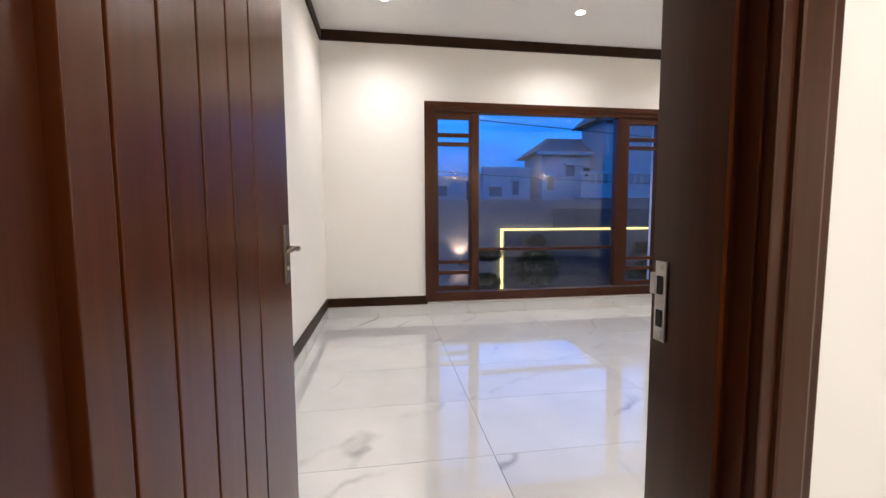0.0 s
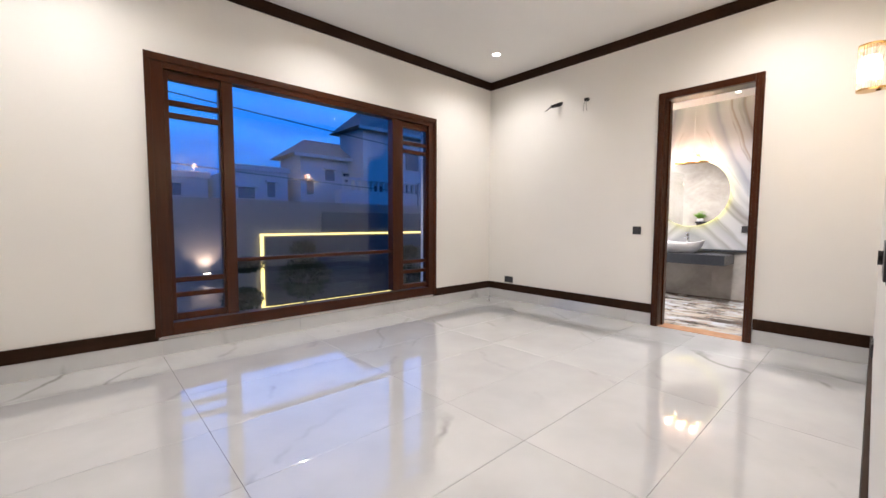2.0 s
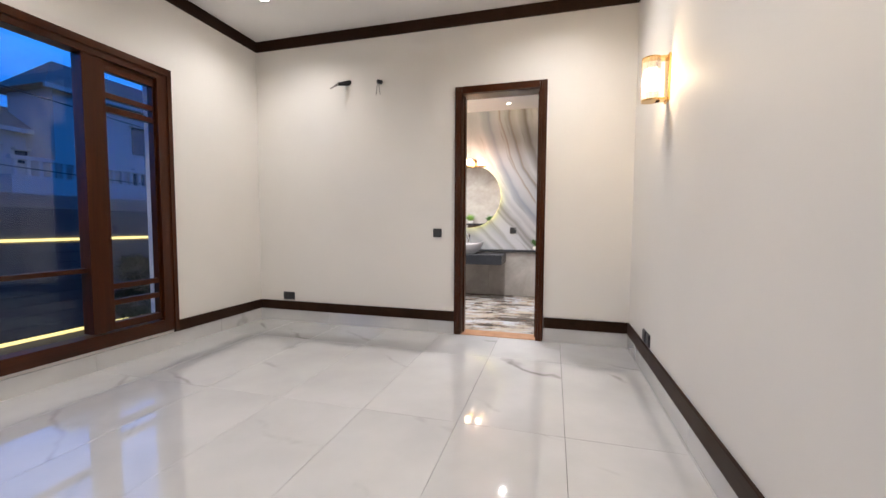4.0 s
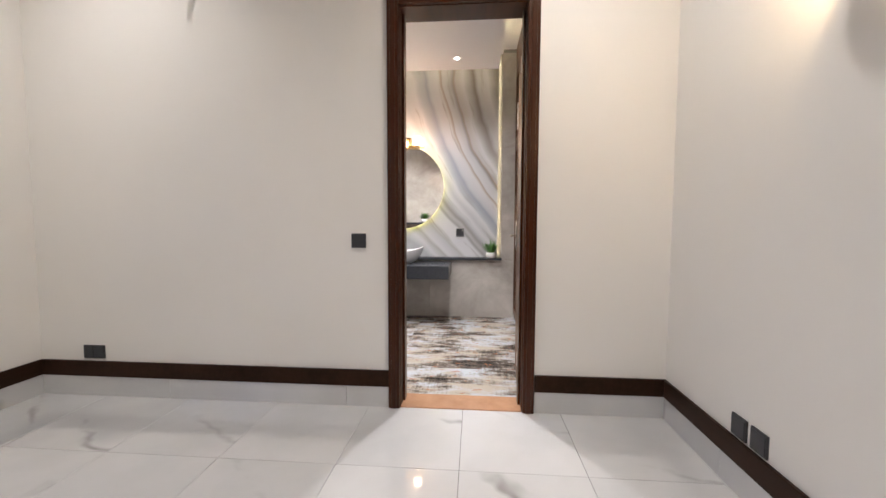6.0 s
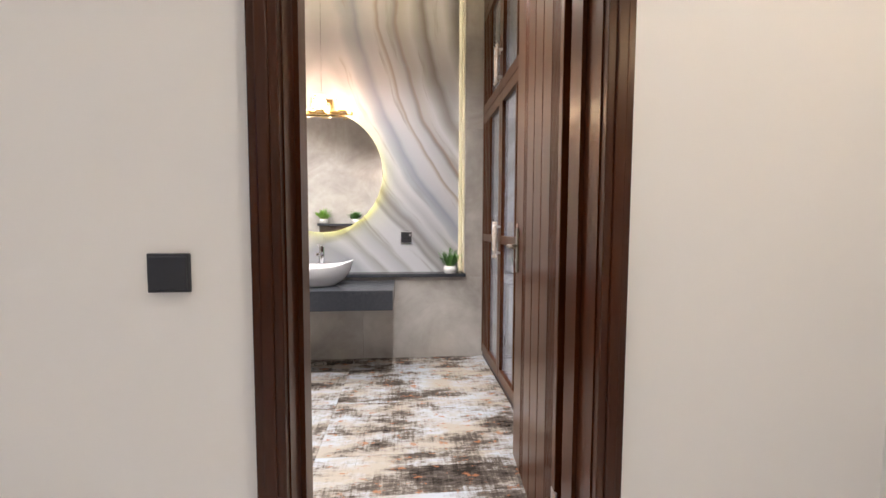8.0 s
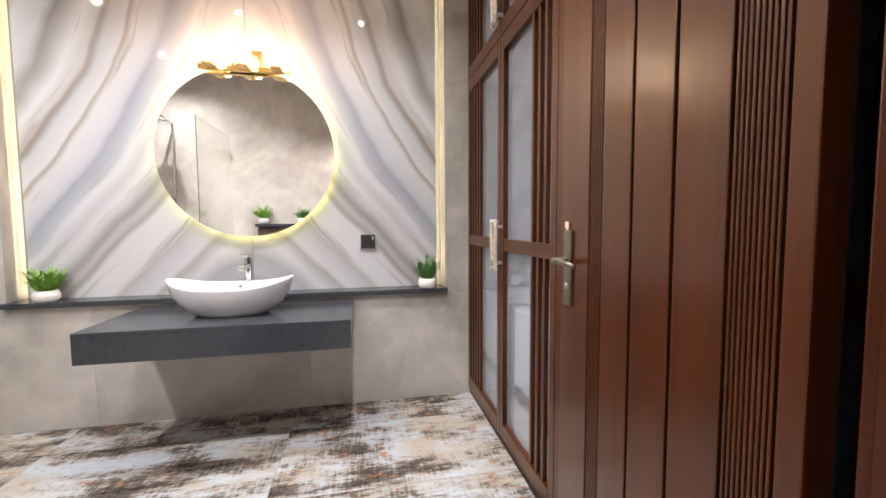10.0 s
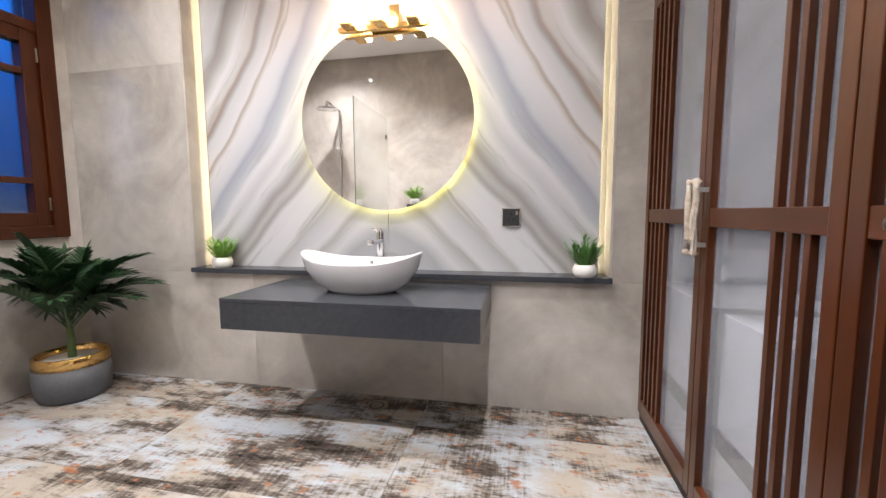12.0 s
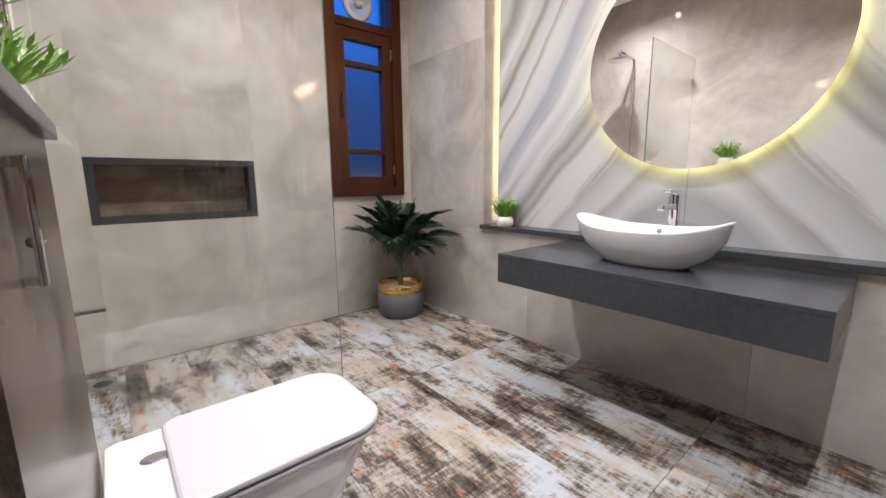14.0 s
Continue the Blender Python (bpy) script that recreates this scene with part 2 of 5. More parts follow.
def bookmatched():
    m, t, b = mat("bookmatched_marble", 0.05, 0, (0.7, 0.7, 0.7), Specular_IOR_Level=0.55)
    pos = t.nodes.new("ShaderNodeNewGeometry").outputs["Position"]
    sep = t.nodes.new("ShaderNodeSeparateXYZ")
    t.links.new(pos, sep.inputs[0])

    def op(kind, a, c=0.0, e=None):
        n = t.nodes.new("ShaderNodeMath")
        n.operation = kind
        for i, value in enumerate((a, c) if e is None else (a, c, e)):
            if isinstance(value, (int, float)):
                n.inputs[i].default_value = value
            else:
                t.links.new(value, n.inputs[i])
        return n.outputs[0]

    off = op("SUBTRACT", sep.outputs["Y"], 2.65)
    u = op("SQRT", op("ADD", op("MULTIPLY", off, off), 0.012))
    z = sep.outputs["Z"]
    uv = t.nodes.new("ShaderNodeCombineXYZ")
    t.links.new(u, uv.inputs[0])
    t.links.new(z, uv.inputs[1])
    warp = noise_tex(t, uv.outputs[0], 1.5, 2, 0.5)
    fine = noise_tex(t, uv.outputs[0], 6.0, 5, 0.6)
    # distance across the veins, which fall away from the joint on both sides and steepen upwards
    h = op("SUBTRACT", z, 1.1)
    d = op("ADD", op("MULTIPLY", u, 0.80), op("SUBTRACT", op("MULTIPLY", h, 0.70), op("MULTIPLY", op("MULTIPLY", h, h), 0.16)))
    d = op("ADD", d, op("MULTIPLY", op("SUBTRACT", warp, 0.5), 0.15))
    d = op("ADD", d, op("MULTIPLY", op("SUBTRACT", fine, 0.5), 0.012))
    line = t.nodes.new("ShaderNodeCombineXYZ")
    t.links.new(d, line.inputs[0])
    t.links.new(op("MULTIPLY", op("SUBTRACT", u, z), 0.06), line.inputs[1])
    white, pale = (0.57, 0.575, 0.59), (0.46, 0.465, 0.485)
    taupe, blue, brown = (0.215, 0.198, 0.178), (0.28, 0.305, 0.365), (0.23, 0.145, 0.085)
    bands = [(-0.20, pale), (0.02, (0.36, 0.365, 0.385)), (0.10, white), (0.17, (0.38, 0.37, 0.36)), (0.21, white), (0.30, pale), (0.335, (0.40, 0.39, 0.38)),
             (0.37, white), (0.53, white), (0.565, taupe), (0.60, (0.40, 0.385, 0.365)), (0.645, taupe), (0.70, pale), (0.75, white), (0.80, pale), (0.87, white),
             (0.905, (0.42, 0.44, 0.48)), (0.985, blue), (1.02, (0.46, 0.475, 0.51)), (1.115, white), (1.136, (0.40, 0.34, 0.28)), (1.145, brown), (1.158, white), (1.23, pale),
             (1.255, taupe), (1.27, brown), (1.285, (0.45, 0.43, 0.41)), (1.36, white), (1.46, taupe), (1.50, pale), (1.60, white), (1.68, taupe)]
    col = ramp(t, op("DIVIDE", op("ADD", d, 0.25), 2.0), [((p + 0.25) / 2.0, c) for p, c in bands])
    wide = noise_tex(t, line.outputs[0], 4.0, 3, 0.5)
    col = mix(t, ramp(t, wide, [(0.38, (0.42, 0.42, 0.42)), (0.60, (0, 0, 0))]), col, pale)
    thin = noise_tex(t, line.outputs[0], 13.0, 4, 0.6)
    col = mix(t, ramp(t, thin, [(0.33, (0.75, 0.75, 0.75)), (0.43, (0, 0, 0))]), col, (0.33, 0.315, 0.30))
    t.links.new(col, b.inputs["Base Color"])
    return m


M_FLOOR, M_GREY, M_BOOK = marble_floor(), grey_tile(), bookmatched()
M_RUST = rustic_tile("worn_painted_plank_tile", (0.38, 0.41, 0.45), (0.35, 0.31, 0.26), (0.092, 0.076, 0.064), (0.022, 0.017, 0.014))
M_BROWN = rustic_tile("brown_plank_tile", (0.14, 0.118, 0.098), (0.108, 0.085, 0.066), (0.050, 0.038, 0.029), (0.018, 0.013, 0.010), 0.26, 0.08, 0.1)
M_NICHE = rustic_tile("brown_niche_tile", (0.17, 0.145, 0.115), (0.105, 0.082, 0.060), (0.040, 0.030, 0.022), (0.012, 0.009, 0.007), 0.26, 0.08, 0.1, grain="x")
M_SKIRT = M_FLOOR


def speckled(name, low, high, rough, scale=40.0, metal=0.0):
    m, t, b = mat(name, rough, metal)
    n = noise_tex(t, coords(t), scale, 5, 0.6)
    w = noise_tex(t, coords(t), 2.5, 3)
    c = mix(t, 0.35, ramp(t, n, [(0.3, low), (0.7, high)]), ramp(t, w, [(0.3, low), (0.7, high)]))
    t.links.new(c, b.inputs["Base Color"])
    bump(t, b, n, 0.05, 0.001)
    return m


M_SLATE = speckled("dark_grey_stone", (0.031, 0.034, 0.041), (0.048, 0.052, 0.060), 0.24)
M_THRESH = speckled("beige_threshold_stone", (0.33, 0.17, 0.095), (0.46, 0.265, 0.155), 0.25, 9.0)
M_CERAMIC, _, _ = mat("white_ceramic", 0.08, 0, (0.72, 0.72, 0.73), Coat_Weight=0.5)
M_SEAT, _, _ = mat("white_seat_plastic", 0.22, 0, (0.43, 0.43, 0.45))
M_CHROME, _, _ = mat("chrome", 0.08, 1, (0.75, 0.76, 0.78))
M_BRASS, _, _ = mat("antique_brass", 0.30, 1, (0.25, 0.215, 0.165))
M_STEEL, _, _ = mat("brushed_steel", 0.32, 1, (0.52, 0.50, 0.47))
M_GOLD, _, _ = mat("polished_gold", 0.16, 1, (0.75, 0.48, 0.18))
M_PLATE, _, _ = mat("charcoal_plastic", 0.38, 0, (0.035, 0.036, 0.040))
M_PLATE2, _, _ = mat("black_gloss_plastic", 0.2, 0, (0.012, 0.012, 0.013))
M_WRAP = speckled("clear_film_wrap", (0.28, 0.22, 0.165), (0.58, 0.51, 0.43), 0.25, 60.0)
M_MIRROR, _, _ = mat("mirror", 0.008, 1, (0.93, 0.93, 0.925))
M_PIPE, _, _ = mat("black_foam", 0.8, 0, (0.02, 0.02, 0.022))
M_COPPER, _, _ = mat("grey_cable", 0.5, 0, (0.35, 0.33, 0.31))
M_SOIL = speckled("white_pebbles", (0.45, 0.40, 0.34), (0.80, 0.76, 0.70), 0.7, 90.0)
M_POT = speckled("grey_fibre_pot", (0.075, 0.080, 0.090), (0.11, 0.115, 0.125), 0.6, 50.0)
M_WHITEPOT, _, _ = mat("white_glazed_pot", 0.3, 0, (0.80, 0.79, 0.77))
M_TAG, _, _ = mat("pink_tag", 0.5, 0, (0.62, 0.42, 0.33))
M_FAN, _, _ = mat("ivory_plastic", 0.4, 0, (0.70, 0.68, 0.62))


def glass(name, tint=(1, 1, 1), rough=0.0, ior=1.45):
    m, t, b = mat(name, rough, 0, tint, Transmission_Weight=1.0, IOR=ior)
    return m


M_PANE = glass("window_glass", (0.97, 0.985, 0.99), 0.0, 1.42)
M_SHOWER = glass("shower_glass", (0.95, 0.975, 0.965), 0.0, 1.55)
M_EDGE, _, _ = mat("green_glass_edge", 0.2, 0, (0.10, 0.13, 0.12))


def frosted(name, tint, rough):
    m, t, b = mat(name, rough, 0, tint, Transmission_Weight=1.0, IOR=1.25, Specular_IOR_Level=0.3)
    bump(t, b, noise_tex(t, coords(t), 160, 2), 0.25, 0.001)
    return m


M_FROST = frosted("frosted_glass", (0.72, 0.86, 1.0), 0.42)
M_CABGLASS, _, _ = mat("hazy_cabinet_glass", 0.05, 0, (0.74, 0.77, 0.82), Transmission_Weight=0.9, IOR=1.45)
M_CLOSET = paint("grey_laminate", (0.20, 0.208, 0.235), 0.4)
M_BOX = paint("white_laminate", (0.78, 0.78, 0.78), 0.35)
M_DRAWER = paint("pale_grey_drawer_laminate", (0.32, 0.32, 0.335), 0.35)


def glow(name, colour, strength):
    m = bpy.data.materials.new(name)
    m.use_nodes = True
    b = m.node_tree.nodes["Principled BSDF"]
    b.inputs["Base Color"].default_value = (*colour, 1)
    b.inputs["Emission Color"].default_value = (*colour, 1)
    b.inputs["Emission Strength"].default_value = strength
    return m


G_SPOT = glow("downlight_diffuser", (1.0, 0.95, 0.86), 14)
G_SCONCE = glow("sconce_filament", (1.0, 0.74, 0.42), 17)
G_BULB = glow("vanity_bulb_glass", (1.0, 0.80, 0.58), 26)
G_MIRROR = glow("mirror_led", (1.0, 0.92, 0.36), 11)
G_STRIP = glow("recess_led", (1.0, 0.84, 0.56), 17)
G_LED = glow("garden_led", (1.0, 0.80, 0.30), 1.5)
G_UP = glow("garden_uplight", (1.0, 0.80, 0.66), 8)
M_SHADE = glass("ribbed_clear_glass", (0.99, 0.97, 0.93), 0.22)


# ---- mesh helpers ----
def box(bm, x0, x1, y0, y1, z0, z1, bevel=0.0):
    m = Matrix.LocRotScale(((x0 + x1) / 2, (y0 + y1) / 2, (z0 + z1) / 2), None, (abs(x1 - x0), abs(y1 - y0), abs(z1 - z0)))
    made = bmesh.ops.create_cube(bm, size=1.0, matrix=m)["verts"]
    if bevel:
        edges = {e for v in made for e in v.link_edges}
        bmesh.ops.bevel(bm, geom=list(edges), offset=bevel, segments=2, profile=0.6, affect="EDGES")
    return bm


def boxes(*sizes, bevel=0.0):
    bm = bmesh.new()
    for s in sizes:
        box(bm, *s, bevel=bevel)
    return bm


def rod(a, b, radius, bm=None, sides=12, radius2=None):
    bm = bm or bmesh.new()
    a, b = Vector(a), Vector(b)
    turn = (b - a).to_track_quat("Z", "Y").to_matrix().to_4x4()
    m = Matrix.Translation((a + b) / 2) @ turn
    bmesh.ops.create_cone(bm, cap_ends=True, segments=sides, radius1=radius, radius2=radius if radius2 is None else radius2,
                          depth=(b - a).length, matrix=m)
    return bm


def lathe(profile, steps=32, sx=1.0, sy=1.0, bm=None):
    """Turns (radius, height) pairs round z."""
    bm = bm or bmesh.new()
    rings = []
    for r, z in profile:
        if r < 1e-5:
            rings.append([bm.verts.new((0, 0, z))])
        else:
            rings.append([bm.verts.new((sx * r * math.cos(2 * math.pi * i / steps), sy * r * math.sin(2 * math.pi * i / steps), z))
                          for i in range(steps)])
    for a, b in zip(rings, rings[1:]):
        for i in range(steps):
            j = (i + 1) % steps
            if len(a) == 1 and len(b) > 1:
                bm.faces.new((a[0], b[i], b[j]))
            elif len(b) == 1 and len(a) > 1:
                bm.faces.new((a[i], a[j], b[0]))
            elif len(a) > 1:
                bm.faces.new((a[i], a[j], b[j], b[i]))
    bmesh.ops.recalc_face_normals(bm, faces=bm.faces)
    return bm


def mesh_of(name, bm, material, smooth=False):
    me = bpy.data.meshes.new(name)
    bm.to_mesh(me)
    bm.free()
    if smooth:
        for p in me.polygons:
            p.use_smooth = True
    me.materials.append(material)
    return me


def part(name, bm, material, parent=None, label="", smooth=False, place=None):
    """Links a bmesh (or a mesh) as one object under its thing, in the thing's own coordinates."""
    me = bm if isinstance(bm, bpy.types.Mesh) else mesh_of(name, bm, material, smooth)
    ob = new(name, me)
    ob.parent = parent
    if place is not None:
        ob.matrix_basis = place
    if label:
        ob["label"] = label
    return ob


def thing(name, label, category, place=(0, 0, 0), turn=0, group="", kind=""):
    ob = new(name)
    ob.empty_display_size = 0.1
    ob.matrix_basis = pose(*place, 0, 0, turn)
    return tagged(ob, label, category, group, kind)


def solid(name, bm, material, label, category, kind="structure"):
    return tagged(part(name, bm, material), label, category, kind=kind)


# ---- large structure ----
WX0, WX1, WY0, WY1, CEIL = -0.682, 4.737, 0.588, 4.68, 3.25
T = 0.2
BX0, BX1, BY0, BY1, BCEIL, BTOP = 4.92, 7.225, 1.26, 4.80, 2.875, 3.22
EX0, EX1, EDH = -0.45, 0.446, 2.46          # entry opening
DY0, DY1, DDH = 1.443, 2.202, 2.46          # bathroom opening
NX0, NX1, NZ0, NZ1 = 0.55, 3.525, 0.22, 2.45   # window opening
VX0, VX1, VZ0, VZ1 = 6.53, 7.10, 0.98, 2.68   # bathroom window opening
SUB = 0.02

solid("floor", boxes((WX0 - T, WX1 + T, -2.0, WY1 + T, -0.25, -0.012), (WX1 + T, BX1 + 0.4, BY0 - 0.9, BY1 + T, -0.25, -0.012)), M_JOINT,
      "grey grout bed under the floor tiles", "floor")
solid("ceiling", boxes((WX0 - T, WX1 + T, -2.0, WY1 + T, CEIL, CEIL + 0.2)), M_CEIL, "plain white painted bedroom ceiling", "ceiling")
solid("wall_north", boxes((WX0 - T, NX0, WY1, WY1 + T, 0, CEIL), (NX1, WX1 + T, WY1, WY1 + T, 0, CEIL),
                          (NX0, NX1, WY1, WY1 + T, 0, NZ0), (NX0, NX1, WY1, WY1 + T, NZ1, CEIL)), M_WALL, "smooth cream painted bedroom wall round the window", "wall")
solid("wall_west", boxes((WX0 - T, WX0, WY0, WY1, 0, CEIL)), M_WALL, "smooth cream painted bedroom wall", "wall")
solid("wall_south", boxes((WX0 - T, EX0 - 0.034, WY0 - 0.18, WY0, 0, CEIL), (EX1 + 0.034, WX1, WY0 - 0.18, WY0, 0, CEIL), (EX0 - 0.034, EX1 + 0.034, WY0 - 0.18, WY0, EDH + 0.03, CEIL)),
      M_WALL, "smooth cream painted bedroom wall round the entry door", "wall")
solid("wall_east", boxes((WX1, BX0, WY0 - 0.18, DY0 - 0.03, 0, CEIL), (WX1, BX0, DY1 + 0.03, WY1, 0, CEIL), (WX1, BX0, DY0 - 0.03, DY1 + 0.03, DDH + 0.03, CEIL)),
      M_WALL, "smooth cream painted bedroom wall round the bathroom door", "wall")
solid("wall_hall", boxes((-2.2, -2.0, -2.0, WY0 - 0.18, 0, CEIL), (2.6, 2.8, -2.0, WY0 - 0.18, 0, CEIL), (-2.2, 2.8, -2.2, -2.0, 0, CEIL),
                         (-2.0, WX0 - T, WY0 - 0.18, WY0, 0, CEIL)), M_HALL, "plain cream painted hallway walls", "wall")
solid("ceiling_hall", boxes((-2.2, WX0 - T, -2.2, WY0, CEIL, CEIL + 0.2)), M_CEIL, "plain white hallway ceiling", "ceiling")
solid("floor_hall", boxes((-2.2, WX0 - T, -2.2, WY0, -0.25, 0.0)), M_FLOOR, "white polished hallway floor", "floor")

# bathroom shell; the back face of the east wall is stepped in for the marble recess
RY0, RY1, LEDGE = 1.42, 3.905, 0.745
solid("wall_bath_north", boxes((BX0, 5.10, BY1, BY1 + T, 0, CEIL), (5.95, VX0, BY1, BY1 + T, 0, CEIL), (5.10, 5.95, BY1, BY1 + T, 0, 0.83), (5.10, 5.95, BY1, BY1 + T, 1.195, CEIL),
                               (5.10, 5.95, BY1 + 0.116, BY1 + T, 0.83, 1.195), (VX1, BX1 + 0.3, BY1, BY1 + T, 0, CEIL), (VX0, VX1, BY1, BY1 + T, 0, VZ0),
                               (VX0, VX1, BY1, BY1 + T, VZ1, CEIL)), M_GROUT, "bathroom wall behind grey tiles", "wall")
solid("wall_bath_east", boxes((BX1 + SUB, BX1 + 0.3, BY0 - 0.7, BY1, 0, LEDGE - 0.03), (BX1 + SUB, BX1 + 0.3, BY0 - 0.7, RY0 - 0.012, LEDGE - 0.03, CEIL),
                              (BX1 + SUB, BX1 + 0.3, RY1 + 0.012, BY1, LEDGE - 0.03, CEIL), (BX1 + 0.155, BX1 + 0.3, RY0 - 0.012, RY1 + 0.012, LEDGE - 0.03, CEIL)),
      M_GROUT, "bathroom wall behind grey tiles and marble", "wall")
solid("wall_bath_south", boxes((BX0, BX1, BY0 - 0.8, BY0 - 0.62, 0, CEIL)), M_GROUT, "plain wall behind the bathroom cupboards", "wall")
solid("wall_bath_west", boxes((BX0 - 0.0, BX0 + 0.012, DY1 + 0.06, BY1, 0, CEIL)), M_GREY, "grey stone tiled bathroom wall", "wall")
solid("ceiling_bath", boxes((BX0, BX1 + 0.3, BY0 - 0.62, BY1, CEIL, CEIL + 0.1), (BX0 + 0.12, 6.84, 1.49, 4.55, BCEIL, BCEIL + 0.05)), M_CEIL,
      "white bathroom ceiling with a dropped panel", "ceiling")

# ---- trims ----
def skirting(name, runs):
    for x0, x1, y0, y1 in runs:
        solid(name, boxes((x0, x1, y0, y1, 0.134, 0.238), bevel=0.003), M_DARK, "dark stained wooden skirting board over white tile", "skirting")


D = 0.018
skirting("baseboard", [(WX0, NX0 - 0.055, WY1 - D, WY1), (NX1 + 0.055, WX1, WY1 - D, WY1), (WX0, WX0 + D, WY0, WY1 - D), (WX1 - D, WX1, DY1 + 0.07, WY1 - D),
                       (WX1 - D, WX1, WY0, DY0 - 0.077), (EX1 + 0.08, WX1 - D, WY0, WY0 + D)])
for name, b in (("trim_north", (WX0, WX1, WY1 - 0.022, WY1)), ("trim_south", (WX0, WX1, WY0, WY0 + 0.022)),
                ("trim_west", (WX0, WX0 + 0.022, WY0 + 0.022, WY1 - 0.022)), ("trim_east", (WX1 - 0.022, WX1, WY0 + 0.022, WY1 - 0.022))):
    bm = boxes((*b, 3.135, CEIL), bevel=0.004)
    solid(name, bm, M_DARK, "dark stained wooden cornice under the ceiling", "cornice")


# ---- doors ----
def door_frame(place, width, height, depth, face, turn, sides=2):
    """Frame with its casing; local x across the opening, y through the wall (0 is the room side, towards -y the other)."""
    f = thing("door_frame", "dark mahogany wooden door frame with moulded casing", "door frame", place, turn, kind="structure")
    for s in (-1, 1):
        a, b = sorted((s * width / 2, s * (width / 2 + 0.035)))
        part("jamb", boxes((a, b, -depth, 0, 0, height + 0.035)), M_WOOD, f)
        a, b = sorted((s * (width / 2 + 0.004), s * (width / 2 + face)))
        for y0, y1 in ((-depth - 0.016, -depth), (0.0, 0.024))[:sides]:
            part("casing", boxes((a, b, y0, y1, 0, height + face), bevel=0.003), M_WOOD, f)
            a2, b2 = sorted((s * (width / 2 + 0.024), s * (width / 2 + face - 0.018)))
            part("moulding", boxes((a2, b2, y0 - 0.006, y1 + 0.006, 0, height + face - 0.02), bevel=0.005), M_WOOD, f)
        a, b = sorted((s * width / 2, s * (width / 2 - 0.014)))
        part("stop", boxes((a, b, -depth + 0.03, -depth + 0.10, 0, height)), M_WOOD, f)
    part("head", boxes((-width / 2, width / 2, -depth, 0, height, height + 0.035)), M_WOODX, f)
    for y0, y1 in ((-depth - 0.016, -depth), (0.0, 0.024))[:sides]:
        part("head_casing", boxes((-width / 2 - 0.003, width / 2 + 0.003, y0, y1, height + 0.004, height + face), bevel=0.003), M_WOODX, f)
    return f


def lever(parent, x, z, s, out):
    """Plate, lever and cylinder on a leaf's face; out is the side (+1 or -1 along y), s the way the lever points."""
    y = out
    plate = part("handle_plate", boxes((x - 0.022, x + 0.022, min(y * 0.0, y * 0.008), max(y * 0.0, y * 0.008), z - 0.125, z + 0.085), bevel=0.003), M_BRASS, parent, "aged brass handle plate")
    bm = rod((x, 0, z), (x, y * 0.05, z), 0.010)
    rod((x, y * 0.048, z), (x + s * 0.06, y * 0.052, z + 0.004), 0.008, bm)
    rod((x + s * 0.055, y * 0.052, z + 0.004), (x + s * 0.125, y * 0.046, z - 0.002), 0.008, bm, radius2=0.006)
    part("lever", bm, M_BRASS, plate, "aged brass lever handle", smooth=True)
    bm = rod((x, 0, z - 0.07), (x, y * 0.012, z - 0.07), 0.009)
    part("keyhole", bm, M_STEEL, plate, smooth=True)
    return plate


def plank_leaf(name, label, place, turn, length, height, groups, handle_side, thick=0.045, material=None):
    """Leaf from the hinge (local x = 0) to the free edge; groups: (x0, x1, kind) along the leaf."""
    d = thing(name, label, "door", place, turn, kind="structure")
    # black filler inside the leaf: paints the shade in the grooves between planks
    part("shade_core", boxes((0.006, length - 0.006, -thick / 2 + 0.008, thick / 2 - 0.008, 0.012, height)), M_BLACK, d)
    for x0, x1, kind in groups:
        if kind == "rib":
            n = max(3, round((x1 - x0) / 0.009))
            w = (x1 - x0) / n
            for i in range(n):
                for s in (-1, 1):
                    y0, y1 = sorted((s * (thick / 2 - 0.009), s * (thick / 2 - 0.001)))
                    part("rib", boxes((x0 + i * w + 0.0015, x0 + (i + 1) * w - 0.0015, y0, y1, 0.012, height), bevel=0.002), material or M_WOOD, d)
        else:
            part("plank", boxes((x0 + (0.004 if x0 else 0), x1 - (0.004 if x1 < length else 0), -thick / 2, thick / 2, 0.012, height), bevel=0.003), material or M_WOOD, d)
    for s in (-1, 1):
        lv = lever(d, length - 0.055, 1.07, -1, s)
        lv.location = (0, s * thick / 2, 0)
    bolt = boxes((length - 0.001, length + 0.003, -0.011, 0.011, 0.97, 1.17), bevel=0.001)
    part("lock_face", bolt, M_STEEL, d)
    for z in (0.25, 2.2):
        bm = rod((-0.006, handle_side * thick / 2, z - 0.05), (-0.006, handle_side * thick / 2, z + 0.05), 0.008)
        box(bm, -0.004, 0.03, handle_side * thick / 2 - 0.002, handle_side * thick / 2 + 0.002, z - 0.05, z + 0.05)
        part("hinge", bm, M_STEEL, d)
    return d


door_frame(((EX0 + EX1) / 2, WY0 + 0.003, 0), EX1 - EX0, EDH, 0.183, 0.088, 0, 1)
door_frame((WX1, (DY0 + DY1) / 2, 0), DY1 - DY0, DDH, BX0 - WX1, 0.073, 90)
strike = thing("strike_plate", "brushed steel strike plate let into the door frame", "strike plate", (EX1, 0.551, 1.04), kind="structure")
part("plate", boxes((-0.004, -0.001, 0.002, 0.028, -0.066, 0.066), bevel=0.001), M_STEEL, strike)
for z0, z1 in ((0.012, 0.042), (-0.042, -0.014)):
    part("slot", boxes((-0.0055, -0.0035, 0.009, 0.022, z0, z1)), M_BLACK, strike)
part("lip", boxes((-0.0045, -0.0015, 0.028, 0.040, 0.010, 0.046), bevel=0.001), M_STEEL, strike)
